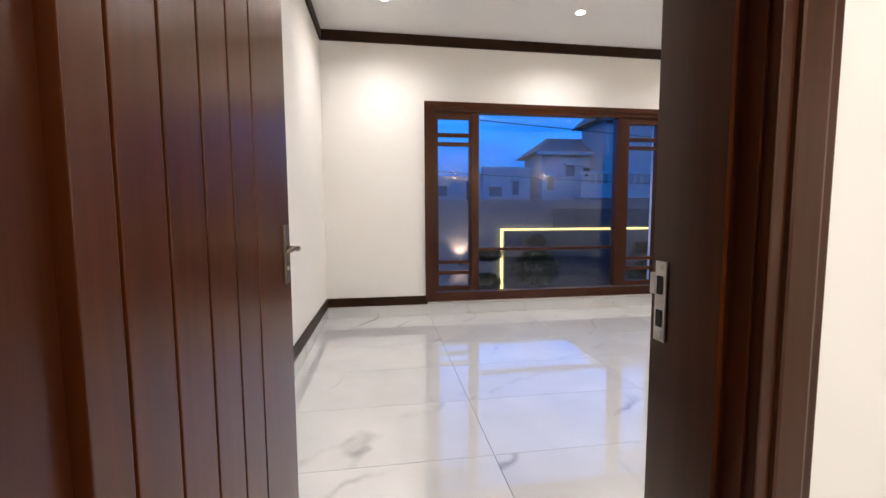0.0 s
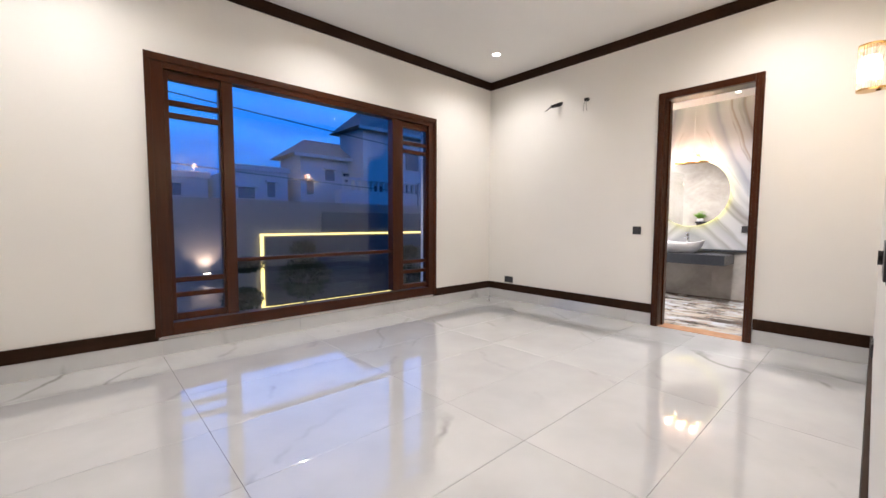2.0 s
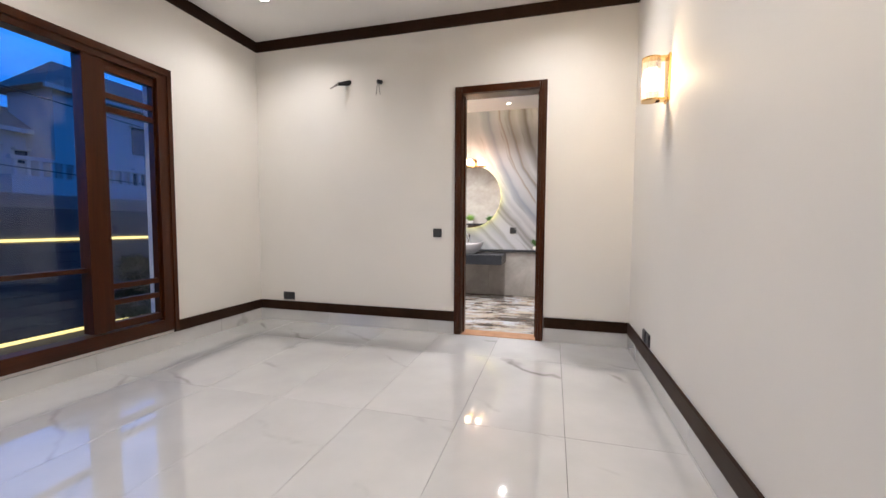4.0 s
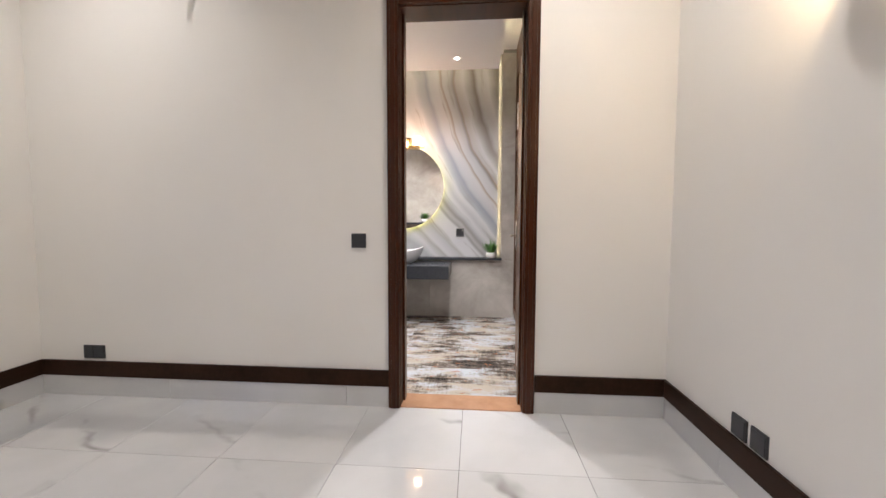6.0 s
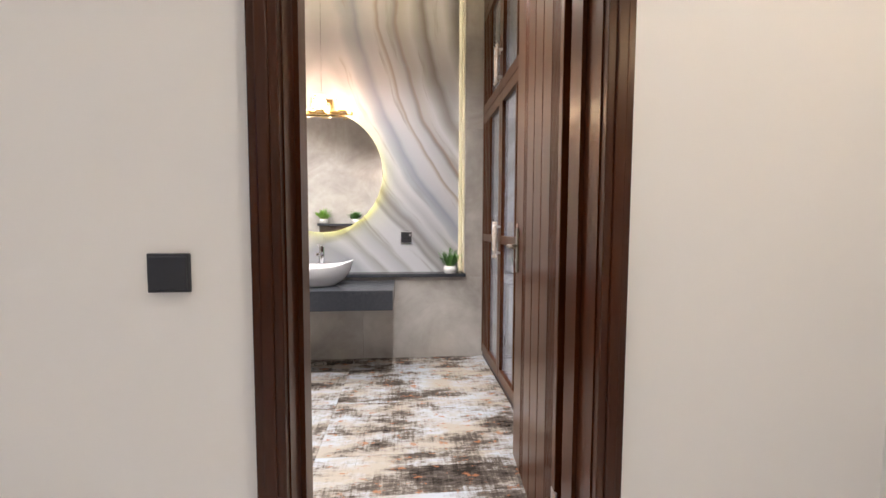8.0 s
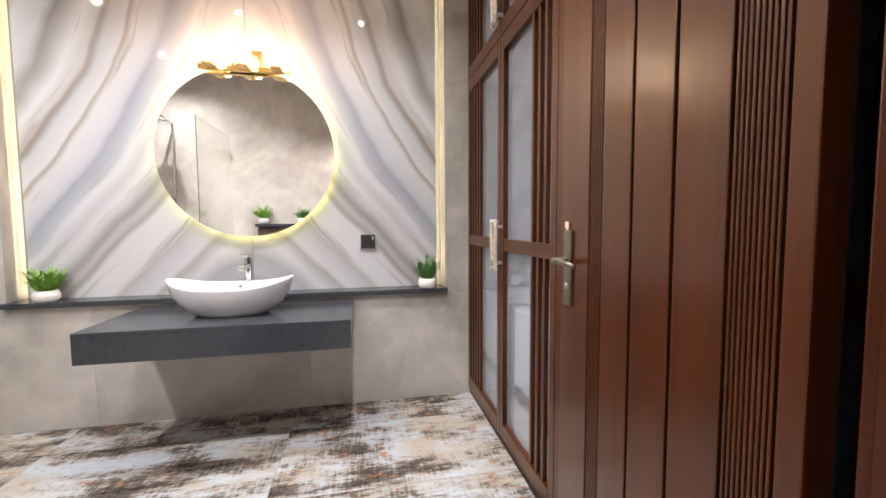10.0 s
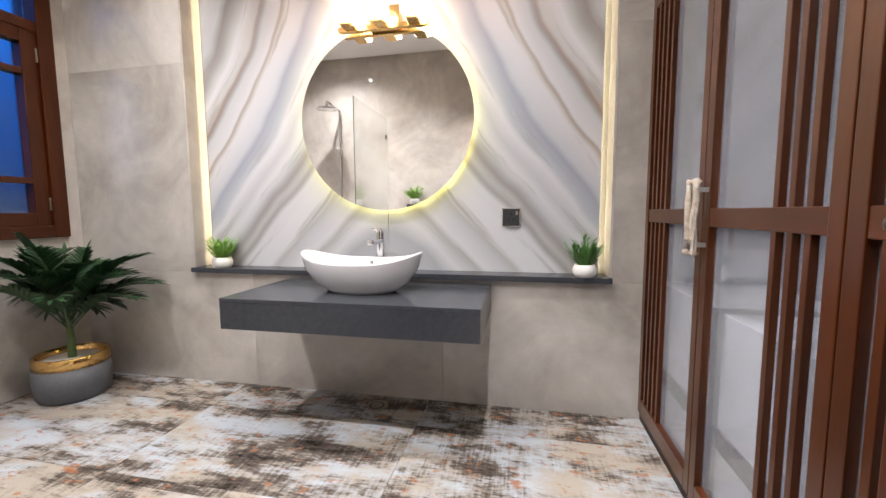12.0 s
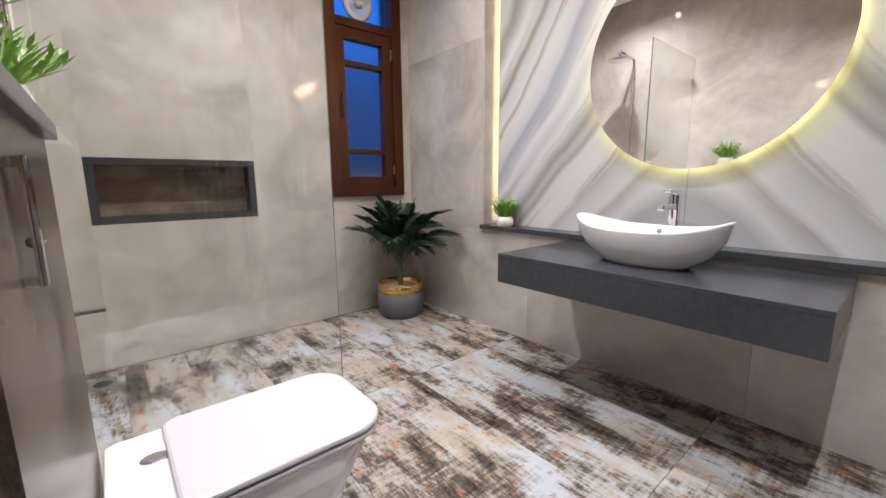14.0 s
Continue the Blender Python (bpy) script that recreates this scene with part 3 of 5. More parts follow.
for z in (-0.056, 0.056):
    part("screw", rod((-0.006, 0.015, z), (-0.003, 0.015, z), 0.004), M_STEEL, strike)

groups = [(0, 0.085, "p"), (0.085, 0.212, "p"), (0.212, 0.348, "p"), (0.348, 0.487, "p"), (0.487, 0.63, "p"), (0.63, 0.93, "p")]
plank_leaf("door_1", "mahogany plank bedroom door standing open", (EX0 + 0.004, WY0 + 0.006, 0), 85.6, 0.93, 2.45, groups, 1, material=M_LACQ)
groups = [(0, 0.04, "p"), (0.04, 0.12, "rib"), (0.12, 0.238, "p"), (0.238, 0.36, "p"), (0.36, 0.48, "p"), (0.48, 0.535, "rib"), (0.535, 0.70, "p")]
leaf = plank_leaf("door_2", "mahogany plank bathroom door with ribbed strips, open", (BX0 + 0.062, DY0 - 0.023, 0), -4.5, 0.70, 2.45, groups, 1, material=M_LACQ)
part("tag", boxes((0.644, 0.665, 0.024, 0.028, 1.16, 1.178), (0.653, 0.658, 0.023, 0.027, 1.14, 1.162)), M_TAG, leaf, "small pink paper tag")
solid("threshold", boxes((WX1 - 0.004, BX0 + 0.012, DY0 - 0.001, DY1 + 0.001, -0.012, 0.006), bevel=0.002), M_THRESH, "beige polished stone door threshold", "threshold")


# ---- bedroom window ----
win = thing("window_1", "wide mahogany window with a large middle pane and narrow barred sides", "window", (0, WY1, 0), kind="structure")
part("window_frame", boxes((0.495, 0.60, -0.03, 0.09, 0.165, 2.50), (3.475, 3.58, -0.03, 0.09, 0.165, 2.50), bevel=0.004), M_WOOD, win)
part("head_rail", boxes((0.60, 3.475, -0.03, 0.09, 2.405, 2.50), bevel=0.004), M_WOODX, win)
part("sill_rail", boxes((0.60, 3.475, -0.03, 0.09, 0.165, 0.272), bevel=0.004), M_WOODX, win)
part("lip", boxes((0.47, 3.605, -0.042, -0.03, 2.455, 2.515), (0.47, 0.512, -0.042, -0.03, 0.165, 2.455), (3.563, 3.605, -0.042, -0.03, 0.165, 2.455), bevel=0.003), M_WOOD, win)
for x0, x1 in ((1.03, 1.125), (2.905, 3.04)):
    part("mullion", boxes((x0, x1, -0.02, 0.09, 0.285, 2.405), bevel=0.004), M_WOOD, win)
part("transom", boxes((1.125, 2.905, 0.01, 0.07, 0.765, 0.80), bevel=0.003), M_WOODX, win)
for x0, x1 in ((0.60, 1.03), (3.04, 3.475)):
    s = part("sash", boxes((x0, x0 + 0.035, 0.0, 0.06, 0.285, 2.405), (x1 - 0.02, x1, 0.0, 0.06, 0.285, 2.405), (x0 + 0.035, x1 - 0.02, 0.0, 0.06, 0.285, 0.345),
                           (x0 + 0.035, x1 - 0.02, 0.0, 0.06, 2.33, 2.405), bevel=0.003), M_WOOD, win)
    for z in (2.145, 2.04, 0.635, 0.505):
        part("glazing_bar", boxes((x0 + 0.035, x1 - 0.02, 0.005, 0.055, z - 0.022, z + 0.022), bevel=0.003), M_WOODX, s)
    p = part("pane", boxes((x0 + 0.03, x1 - 0.015, 0.058, 0.0605, 0.34, 2.335)), M_PANE, win)
    p.visible_shadow = False
p = part("pane", boxes((1.12, 2.91, 0.075, 0.078, 0.28, 2.41)), M_PANE, win)
p.visible_shadow = False


# ---- small wall things of the bedroom ----
def wall_plate(name, label, place, turn, w, h, gangs=1, knob=False, cat="switch"):
    s = thing(name, label, cat, place, turn)
    part("back_box", boxes((-w / 2, w / 2, -0.010, 0, -h / 2, h / 2), bevel=0.003), M_PLATE, s)
    g = w / gangs
    for i in range(gangs):
        x = -w / 2 + g * (i + 0.5)
        if knob and i == 0:
            part("dimmer_knob", rod((x, -0.022, 0), (x, -0.009, 0), 0.016, sides=20), M_PLATE2, s)
        part("rocker", boxes((x - g * 0.44, x + g * 0.44, -0.014, -0.009, -h * 0.42, h * 0.42), bevel=0.002), M_PLATE, s)
    return s


wall_plate("light_switch", "square charcoal plastic light switch on the cream wall", (WX1, 2.462, 1.06), -90, 0.092, 0.090)
wall_plate("power_socket", "charcoal plastic double socket just over the skirting", (WX1, 4.285, 0.300), -90, 0.15, 0.09, 2, cat="socket")
for x in (4.066, 3.945):
    wall_plate("power_socket", "charcoal plastic socket just over the skirting", (x, WY0, 0.295), 180, 0.095, 0.095, cat="socket")
wall_plate("power_socket", "charcoal plastic socket just over the skirting", (1.42, WY0, 0.295), 180, 0.095, 0.095, cat="socket")
wall_plate("power_socket", "charcoal plastic socket on the wall behind the door", (WX0, 1.95, 0.30), 90, 0.13, 0.09, cat="socket")
wall_plate("light_switch", "charcoal switch panel with a round dimmer knob", (1.285, WY0, 1.067), 180, 0.225, 0.09, 2, True)

ac = thing("pipe_stub", "black foam wrapped air conditioner pipe jutting from the wall", "pipe", (WX1, 3.50, 2.65))
part("pipe", rod((0.02, -0.03, 0.045), (-0.10, 0.055, 0.0), 0.030, radius2=0.017), M_PIPE, ac, smooth=True)
part("bare_end", rod((-0.10, 0.055, 0.0), (-0.15, 0.12, -0.06), 0.012, radius2=0.006), M_COPPER, ac, smooth=True)
ac = thing("cable_stub", "grey cables hanging from a hole in the wall", "cable", (WX1, 3.10, 2.65))
part("sleeve", rod((0.02, 0, 0.02), (-0.06, 0.0, 0.0), 0.023), M_PIPE, ac, smooth=True)
for dy in (-0.012, 0.012):
    bm = rod((-0.045, dy / 2, 0), (-0.075, dy, -0.05), 0.004)
    rod((-0.075, dy, -0.05), (-0.07, dy * 2, -0.14), 0.004, bm)
    part("cable", bm, M_COPPER, ac, smooth=True)


def sconce(x):
    s = thing("wall_lamp", "brass wall lamp with a ribbed clear glass cylinder, lit", "lamp", (x, WY0, 2.10), group="bedroom wall lamps")
    part("backplate", boxes((-0.05, 0.05, 0, 0.014, -0.15, 0.15), bevel=0.003), M_GOLD, s)
    for z in (0.125, -0.14):
        part("arm", boxes((-0.035, 0.035, 0.014, 0.075, z, z + 0.015), bevel=0.002), M_GOLD, s)
    bm = bmesh.new()
    n = 48
    for i in range(n):
        r0 = 0.052 + 0.003 * (i % 2)
        r1 = 0.052 + 0.003 * ((i + 1) % 2)
        a0, a1 = 2 * math.pi * i / n, 2 * math.pi * (i + 1) / n
        q = [bm.verts.new((r * math.cos(a), 0.105 + r * math.sin(a), z)) for r, a, z in ((r0, a0, -0.13), (r1, a1, -0.13), (r1, a1, 0.13), (r0, a0, 0.13))]
        bm.faces.new(q)
    bmesh.ops.remove_doubles(bm, verts=bm.verts, dist=1e-4)
    g = part("glass_shade", bm, M_SHADE, s)
    g.visible_shadow = False
    part("cap", lathe([(0, 0), (0.057, 0), (0.057, 0.01), (0, 0.01)], 24), M_GOLD, s, place=pose(0, 0.105, 0.13))
    part("base", lathe([(0, -0.01), (0.057, -0.01), (0.057, 0), (0, 0)], 24), M_GOLD, s, place=pose(0, 0.105, -0.13))
    part("bulb", lathe([(0, -0.075), (0.016, -0.07), (0.022, -0.03), (0.022, 0.03), (0.015, 0.07), (0, 0.075)], 16), G_SCONCE, s, "glowing bulb", True, pose(0, 0.105, 0.0)).visible_shadow = False
    return s


for x in SCONCES:
    sconce(x)


def downlight(x, y, z, r=0.045):
    d = thing("ceiling_light", "small round recessed ceiling spotlight, lit", "lamp", (x, y, z), group="recessed ceiling spotlights")
    part("ring", lathe([(r, -0.001), (r + 0.012, -0.004), (r + 0.015, -0.001), (r + 0.012, 0.0)], 24), M_BOX, d, smooth=True)
    part("diffuser", lathe([(0, -0.002), (r, -0.002)], 24), G_SPOT, d).visible_shadow = False
    return d


for x, y in BED_SPOTS:
    downlight(x, y, CEIL)
for x, y in BATH_SPOTS:
    downlight(x, y, BCEIL, 0.028)

# ---- bathroom: recess, ledge, marble, mirror ----
rec = thing("marble_panel", "book-matched white marble slabs with grey and brown veins", "wall panel", (BX1, 0, 0), kind="structure")
for y0, y1 in ((RY0 + 0.035, 2.6485), (2.6515, RY1 - 0.035)):
    part("slab", boxes((0.115, 0.13, y0, y1, LEDGE, BTOP)), M_BOOK, rec)
for y in (RY0 + 0.045, RY1 - 0.045):
    part("led_strip", boxes((0.133, 0.143, y - 0.006, y + 0.006, LEDGE + 0.01, BTOP - 0.02)), G_STRIP, rec, "warm glowing light strip")
solid("window_ledge", boxes((BX1 - 0.03, BX1 + 0.15, RY0 - 0.012, RY1 + 0.012, LEDGE - 0.03, LEDGE), bevel=0.003), M_SLATE, "dark grey stone ledge under the marble", "ledge")
mir = thing("round_mirror", "large round frameless mirror with a glowing yellow rim", "mirror", (BX1 + 0.115, 2.65, 1.62))
part("mirror_glass", lathe([(0, 0.0), (0.520, 0.0), (0.520, 0.006), (0, 0.006)], 96), M_MIRROR, mir, place=pose(-0.04, 0, 0, 0, 90, 0))
part("backing", lathe([(0, 0), (0.47, 0), (0.47, 0.034), (0, 0.034)], 64), M_BOX, mir, place=pose(-0.035, 0, 0, 0, 90, 0))
part("led_ring", lathe([(0.475, 0.004), (0.483, 0.004), (0.483, 0.028), (0.475, 0.028)], 96), G_MIRROR, mir, "yellow glowing light ring", place=pose(-0.033, 0, 0, 0, 90, 0))

van = thing("vanity_light", "gold bar lamp with three glowing glass cubes", "lamp", (BX1 + 0.115, 2.635, 2.17))
part("bar", boxes((-0.09, -0.06, -0.26, 0.26, -0.075, -0.045), bevel=0.003), M_GOLD, van)
part("wall_plate", boxes((-0.06, 0, -0.09, 0.09, -0.06, 0.06), bevel=0.004), M_GOLD, van)
for y in BULBS:
    y -= 2.635
    part("socket", boxes((-0.17, -0.09, y - 0.03, y + 0.03, -0.07, -0.05), bevel=0.003), M_GOLD, van)
    part("glass_cube", boxes((-0.205, -0.105, y - 0.048, y + 0.048, -0.05, 0.05), bevel=0.008), M_SHADE, van).visible_shadow = False
    part("bulb", lathe([(0, -0.04), (0.025, -0.033), (0.037, -0.01), (0.036, 0.012), (0.022, 0.035), (0, 0.042)], 16), G_BULB, van, "glowing bulb", True, pose(-0.155, y, 0)).visible_shadow = False

# floating vanity and basin
CX0, CY0, CY1 = 6.647, 2.024, 3.244
vc = thing("vanity_counter", "thick dark grey floating stone vanity slab", "counter", (CX0, CY0, 0.547))
part("top", boxes((0, BX1 - 0.001 - CX0, 0, CY1 - CY0, 0.128, 0.146), bevel=0.002), M_SLATE, vc)
part("front_apron", boxes((0.0005, 0.018, 0.0005, CY1 - CY0 - 0.0005, 0, 0.1277), bevel=0.001), M_SLATE, vc)
for y0 in (0.0005, CY1 - CY0 - 0.0185):
    part("side_apron", boxes((0.0183, BX1 - 0.001 - CX0, y0, y0 + 0.018, 0, 0.1277), bevel=0.001), M_SLATE, vc)
part("underside", boxes((0.0183, BX1 - 0.001 - CX0, 0.019, CY1 - CY0 - 0.019, 0.012, 0.03)), M_SLATE, vc)
bas = thing("wash_basin", "white ceramic boat-shaped vessel basin on the vanity", "basin", (6.93, 2.655, 0.693))


def basin_mesh():
    bm = bmesh.new()
    n = 48
    prof = [(0.0, 0.004, 0), (0.42, 0.004, 0), (0.55, 0.0, 0), (0.60, 0.012, 0), (0.78, 0.05, 0.1), (0.93, 0.10, 0.5), (1.0, 0.145, 1.0),
            (1.005, 0.152, 1.0), (0.985, 0.154, 1.0), (0.965, 0.148, 1.0), (0.89, 0.10, 0.5), (0.72, 0.05, 0.1), (0.3, 0.032, 0), (0.0, 0.030, 0)]
    rings = []
    for r, z, lift in prof:
        ring = []
        for i in range(n):
            a = 2 * math.pi * i / n
            e = abs(math.sin(a)) ** 3
            ring.append(bm.verts.new((0.175 * r * math.cos(a), 0.315 * r * math.sin(a), z * (1 + 0.32 * lift * e))))
        rings.append(ring)
    for a, b in zip(rings, rings[1:]):
        for i in range(n):
            j = (i + 1) % n
            bm.faces.new((a[i], a[j], b[j], b[i]))
    bmesh.ops.remove_doubles(bm, verts=bm.verts, dist=1e-5)
    bmesh.ops.recalc_face_normals(bm, faces=bm.faces)
    return bm


part("bowl", basin_mesh(), M_CERAMIC, bas, smooth=True)
part("overflow", rod((0.150, 0, 0.125), (0.140, 0, 0.128), 0.010, sides=16), M_CHROME, bas, "chrome overflow ring")
part("waste", lathe([(0, 0.034), (0.022, 0.034), (0.022, 0.038), (0, 0.04)], 20), M_CHROME, bas)
tap = thing("basin_tap", "tall chrome single-lever basin tap behind the basin", "tap", (7.135, 2.625, 0.693))
bm = rod((0, 0, 0), (0, 0, 0.29), 0.024, sides=24)
part("body", bm, M_CHROME, tap, smooth=False)
part("foot", lathe([(0, 0), (0.028, 0), (0.028, 0.008), (0.02, 0.012), (0, 0.012)], 24), M_CHROME, tap)
part("spout", boxes((-0.15, 0.0, -0.017, 0.017, 0.225, 0.252), bevel=0.006), M_CHROME, tap)
part("lever", boxes((-0.085, 0.022, -0.016, 0.016, 0.300, 0.314), (-0.021, 0.021, -0.021, 0.021, 0.288, 0.302), bevel=0.004), M_CHROME, tap)
sok = wall_plate("power_socket", "square charcoal socket with chrome trim on the marble", (BX1 + 0.115, 1.925, 1.056), -90, 0.10, 0.10, cat="socket")
part("chrome_trim", boxes((-0.052, 0.052, -0.012, -0.004, 0.0465, 0.052), (-0.052, 0.052, -0.012, -0.004, -0.052, -0.0465), (-0.052, -0.0465, -0.012, -0.004, -0.0465, 0.0465),
                          (0.0465, 0.052, -0.012, -0.004, -0.0465, 0.0465), bevel=0.001), M_CHROME, sok, "thin chrome trim")
for x, z, w, h in ((0.0, 0.018, 0.006, 0.014), (-0.013, -0.012, 0.012, 0.006), (0.013, -0.012, 0.012, 0.006)):
    part("socket_hole", boxes((x - w / 2, x + w / 2, -0.0150, -0.0138, z - h / 2, z + h / 2)), M_BLACK, sok)
part("rocker_switch", boxes((0.024, 0.038, -0.017, -0.0138, 0.012, 0.034), bevel=0.001), M_STEEL, sok)

# ---- plants ----
M_LEAF = speckled("dark_palm_leaf", (0.010, 0.035, 0.012), (0.030, 0.085, 0.028), 0.42, 25.0)
M_GRASS = speckled("bright_green_leaf", (0.10, 0.26, 0.02), (0.28, 0.50, 0.07), 0.5, 30.0)
M_GRASS2 = speckled("deep_green_leaf", (0.04, 0.14, 0.025), (0.12, 0.28, 0.06), 0.5, 30.0)
M_STEM = speckled("green_stem", (0.05, 0.10, 0.02), (0.11, 0.16, 0.05), 0.5, 30.0)


def blade(bm, root, tip, width, sag=0.0, fold=0.25, steps=4):
    root, tip = Vector(root), Vector(tip)
    way = tip - root
    side = way.cross(Vector((0, 0, 1)))
    side = side.normalized() if side.length > 1e-4 else Vector((1, 0, 0))
    up = side.cross(way).normalized()
    rows = []
    for i in range(steps + 1):
        f = i / steps
        w = width * (math.sin(math.pi * min(1, 0.18 + 0.82 * f)) + 0.02)
        c = root + way * f - Vector((0, 0, sag * f * f))
        rows.append([bm.verts.new(c - side * w + up * w * fold), bm.verts.new(c), bm.verts.new(c + side * w + up * w * fold)])
    for a, b in zip(rows, rows[1:]):
        for i in range(2):
            bm.faces.new((a[i], a[i + 1], b[i + 1], b[i]))


def tuft(place, seed, height, spread, count, material, label, group, k=1.35):
    rnd = random.Random(seed)
    p = thing("potted_plant", label, "plant", place, rnd.uniform(0, 360), group=group)
    part("pot", lathe([(k * r, k * z) for r, z in ((0, 0), (0.034, 0), (0.043, 0.012), (0.045, 0.028), (0.038, 0.048), (0.033, 0.048), (0.036, 0.036), (0, 0.036))], 28), M_WHITEPOT, p, "squat white glazed pot", True)
    bm = bmesh.new()
    for i in range(count):
        a = rnd.uniform(0, 6.283)
        lean = spread * rnd.random() ** 0.7
        h = height * rnd.uniform(0.55, 1.0) * (1 - 0.35 * lean / spread)
        r = 0.03 * rnd.random()
        root = Vector((r * math.cos(a), r * math.sin(a), 0.034 * k))
        tip = root + Vector((lean * math.cos(a), lean * math.sin(a), h))
        blade(bm, root, tip, rnd.uniform(0.003, 0.0055), 0.02 * rnd.random())
        if i % 2 == 0:
            for j in range(4):
                f = 0.35 + 0.16 * j
                q = root.lerp(tip, f)
                b = a + rnd.uniform(-1.3, 1.3)
                blade(bm, q, q + Vector((0.028 * math.cos(b), 0.028 * math.sin(b), 0.026)), 0.005, 0, 0.2, 2)
    part("leaves", bm, material, p, "tuft of thin green leaves")
    return p


tuft((7.245, 3.725, LEDGE), 3, 0.19, 0.10, 110, M_GRASS, "small bright green grass plant in a white pot", "plants on the ledges")
tuft((7.24, 1.54, LEDGE), 5, 0.20, 0.10, 100, M_GRASS2, "small green spiky plant in a white pot", "plants on the ledges")


def palm(place):
    rnd = random.Random(11)
    p = thing("palm_plant", "leafy dark green palm in a grey and gold pot", "plant", place)
    pot = part("pot", lathe([(0, 0), (0.150, 0), (0.172, 0.02), (0.182, 0.10), (0.182, 0.20), (0.172, 0.20)], 40), M_POT, p, "dark grey fibre pot", True)
    part("gold_band", lathe([(0.172, 0.20), (0.183, 0.20), (0.178, 0.262), (0.170, 0.266), (0.160, 0.262), (0.160, 0.21)], 40), M_GOLD, pot, "polished gold rim band", True)
    part("pebbles", lathe([(0, 0.235), (0.09, 0.232), (0.161, 0.225)], 32), M_SOIL, pot)
    bm = rod((0, 0, 0.20), (0.004, 0.0, 0.36), 0.022, radius2=0.018)
    rod((0.004, 0, 0.35), (-0.004, 0.006, 0.52), 0.019, bm, radius2=0.012)
    part("stem", bm, M_STEM, p, "thick green stem", True)
    for k in range(30):
        a = k * 2.4 + rnd.uniform(-0.25, 0.25)
        tilt = 0.22 + 1.25 * ((k * 11) % 30) / 29 + rnd.uniform(-0.08, 0.08)
        length = rnd.uniform(0.42, 0.58)
        rise, out = length * math.cos(tilt), length * math.sin(tilt)
        # the fronds bend clear of the walls in the corner
        reach_x = 0.27 if math.cos(a) > 0 else 0.50
        reach_y = 0.24 if math.sin(a) > 0 else 0.50
        out = min(out, min(reach_x / max(abs(math.cos(a)), 0.2), reach_y / max(abs(math.sin(a)), 0.2)) - 0.08)
        bm = bmesh.new()
        root = Vector((0, 0, 0.38 + 0.0045 * k))
        tip = root + Vector((out * math.cos(a), out * math.sin(a), rise * 0.86))
        n = 20
        pts = [root.lerp(tip, i / n) + Vector((0, 0, 0.09 * math.sin(math.pi * i / n) * (0.4 + 0.6 * math.sin(tilt)))) for i in range(n + 1)]
        for q0, q1 in zip(pts[::2], pts[2::2]):
            rod(q0, q1, 0.0042, bm, 5)
        side = Vector((-math.sin(a), math.cos(a), 0))
        for i in range(5, n + 1):
            f = i / n
            w = 0.135 * math.sin(math.pi * (0.22 + 0.62 * f)) + 0.015
            along = (pts[i] - pts[i - 1]).normalized()
            lift = side.cross(along) * -0.30
            for s in (-1, 1):
                d = (side * s * 0.80 + along * 0.80 + lift + Vector((0, 0, rnd.uniform(-0.10, 0.14)))).normalized()
                blade(bm, pts[i], pts[i] + d * w * rnd.uniform(0.85, 1.12), 0.0155, 0.022, 0.35, 4)
        blade(bm, pts[n], pts[n] + (tip - pts[n - 2]).normalized() * 0.09, 0.010, 0.01, 0.3, 4)
        part("frond", bm, M_LEAF, p)
    return p


palm((6.90, 4.505, 0.0))

# ---- bathroom window and niche ----
bw = thing("window_2", "narrow mahogany window with frosted blue panes", "window", (0, BY1, 0), kind="structure")
part("window_frame", boxes((6.49, 6.575, -0.035, 0.15, 0.94, 2.72), (7.055, 7.14, -0.035, 0.15, 0.94, 2.72), bevel=0.004), M_WOOD, bw)
part("window_sill", boxes((6.575, 7.055, -0.035, 0.15, 0.94, 1.015), bevel=0.004), M_WOODX, bw)
part("head_rail", boxes((6.575, 7.055, -0.035, 0.15, 2.64, 2.72), (6.575, 7.055, -0.025, 0.15, 2.185, 2.245), bevel=0.004), M_WOODX, bw)
s = part("sash", boxes((6.575, 6.645, -0.015, 0.06, 1.015, 2.185), (6.975, 7.055, -0.015, 0.06, 1.015, 2.185), (6.645, 6.975, -0.015, 0.06, 1.015, 1.095),
                       (6.645, 6.975, -0.015, 0.06, 2.105, 2.185), bevel=0.004), M_WOOD, bw)
for z in (1.935, 1.29):
    part("glazing_bar", boxes((6.645, 6.975, -0.01, 0.055, z - 0.018, z + 0.018), bevel=0.003), M_WOODX, s)
part("sash_handle", boxes((6.60, 6.615, -0.05, -0.04, 1.53, 1.70), (6.60, 6.615, -0.042, -0.014, 1.53, 1.545), (6.60, 6.615, -0.042, -0.014, 1.685, 1.70), bevel=0.002), M_PLATE2, bw, "black pull handle")
for z in (1.15, 2.05):
    part("hinge", rod((7.05, -0.02, z - 0.04), (7.05, -0.02, z + 0.04), 0.007), M_BRASS, bw)
for z0, z1 in ((1.09, 2.11), (2.24, 2.645)):
    p = part("pane", boxes((6.58, 7.05, 0.050, 0.054, z0, z1)), M_FROST, bw)
    p.visible_shadow = False
fan = thing("exhaust_fan", "round ivory plastic ventilation fan in the upper pane", "fan", (6.80, BY1 + 0.045, 2.38))
part("ring", lathe([(0.085, -0.03), (0.115, -0.03), (0.12, 0.0), (0.085, 0.0)], 40), M_FAN, fan, smooth=True, place=pose(0, 0, 0, 90, 0, 0) @ pose(0, 0, 0.02))
part("hub", lathe([(0, 0.04), (0.03, 0.036), (0.035, 0.0), (0, 0)], 24), M_FAN, fan, smooth=True, place=pose(0, 0, 0, 90, 0, 0))
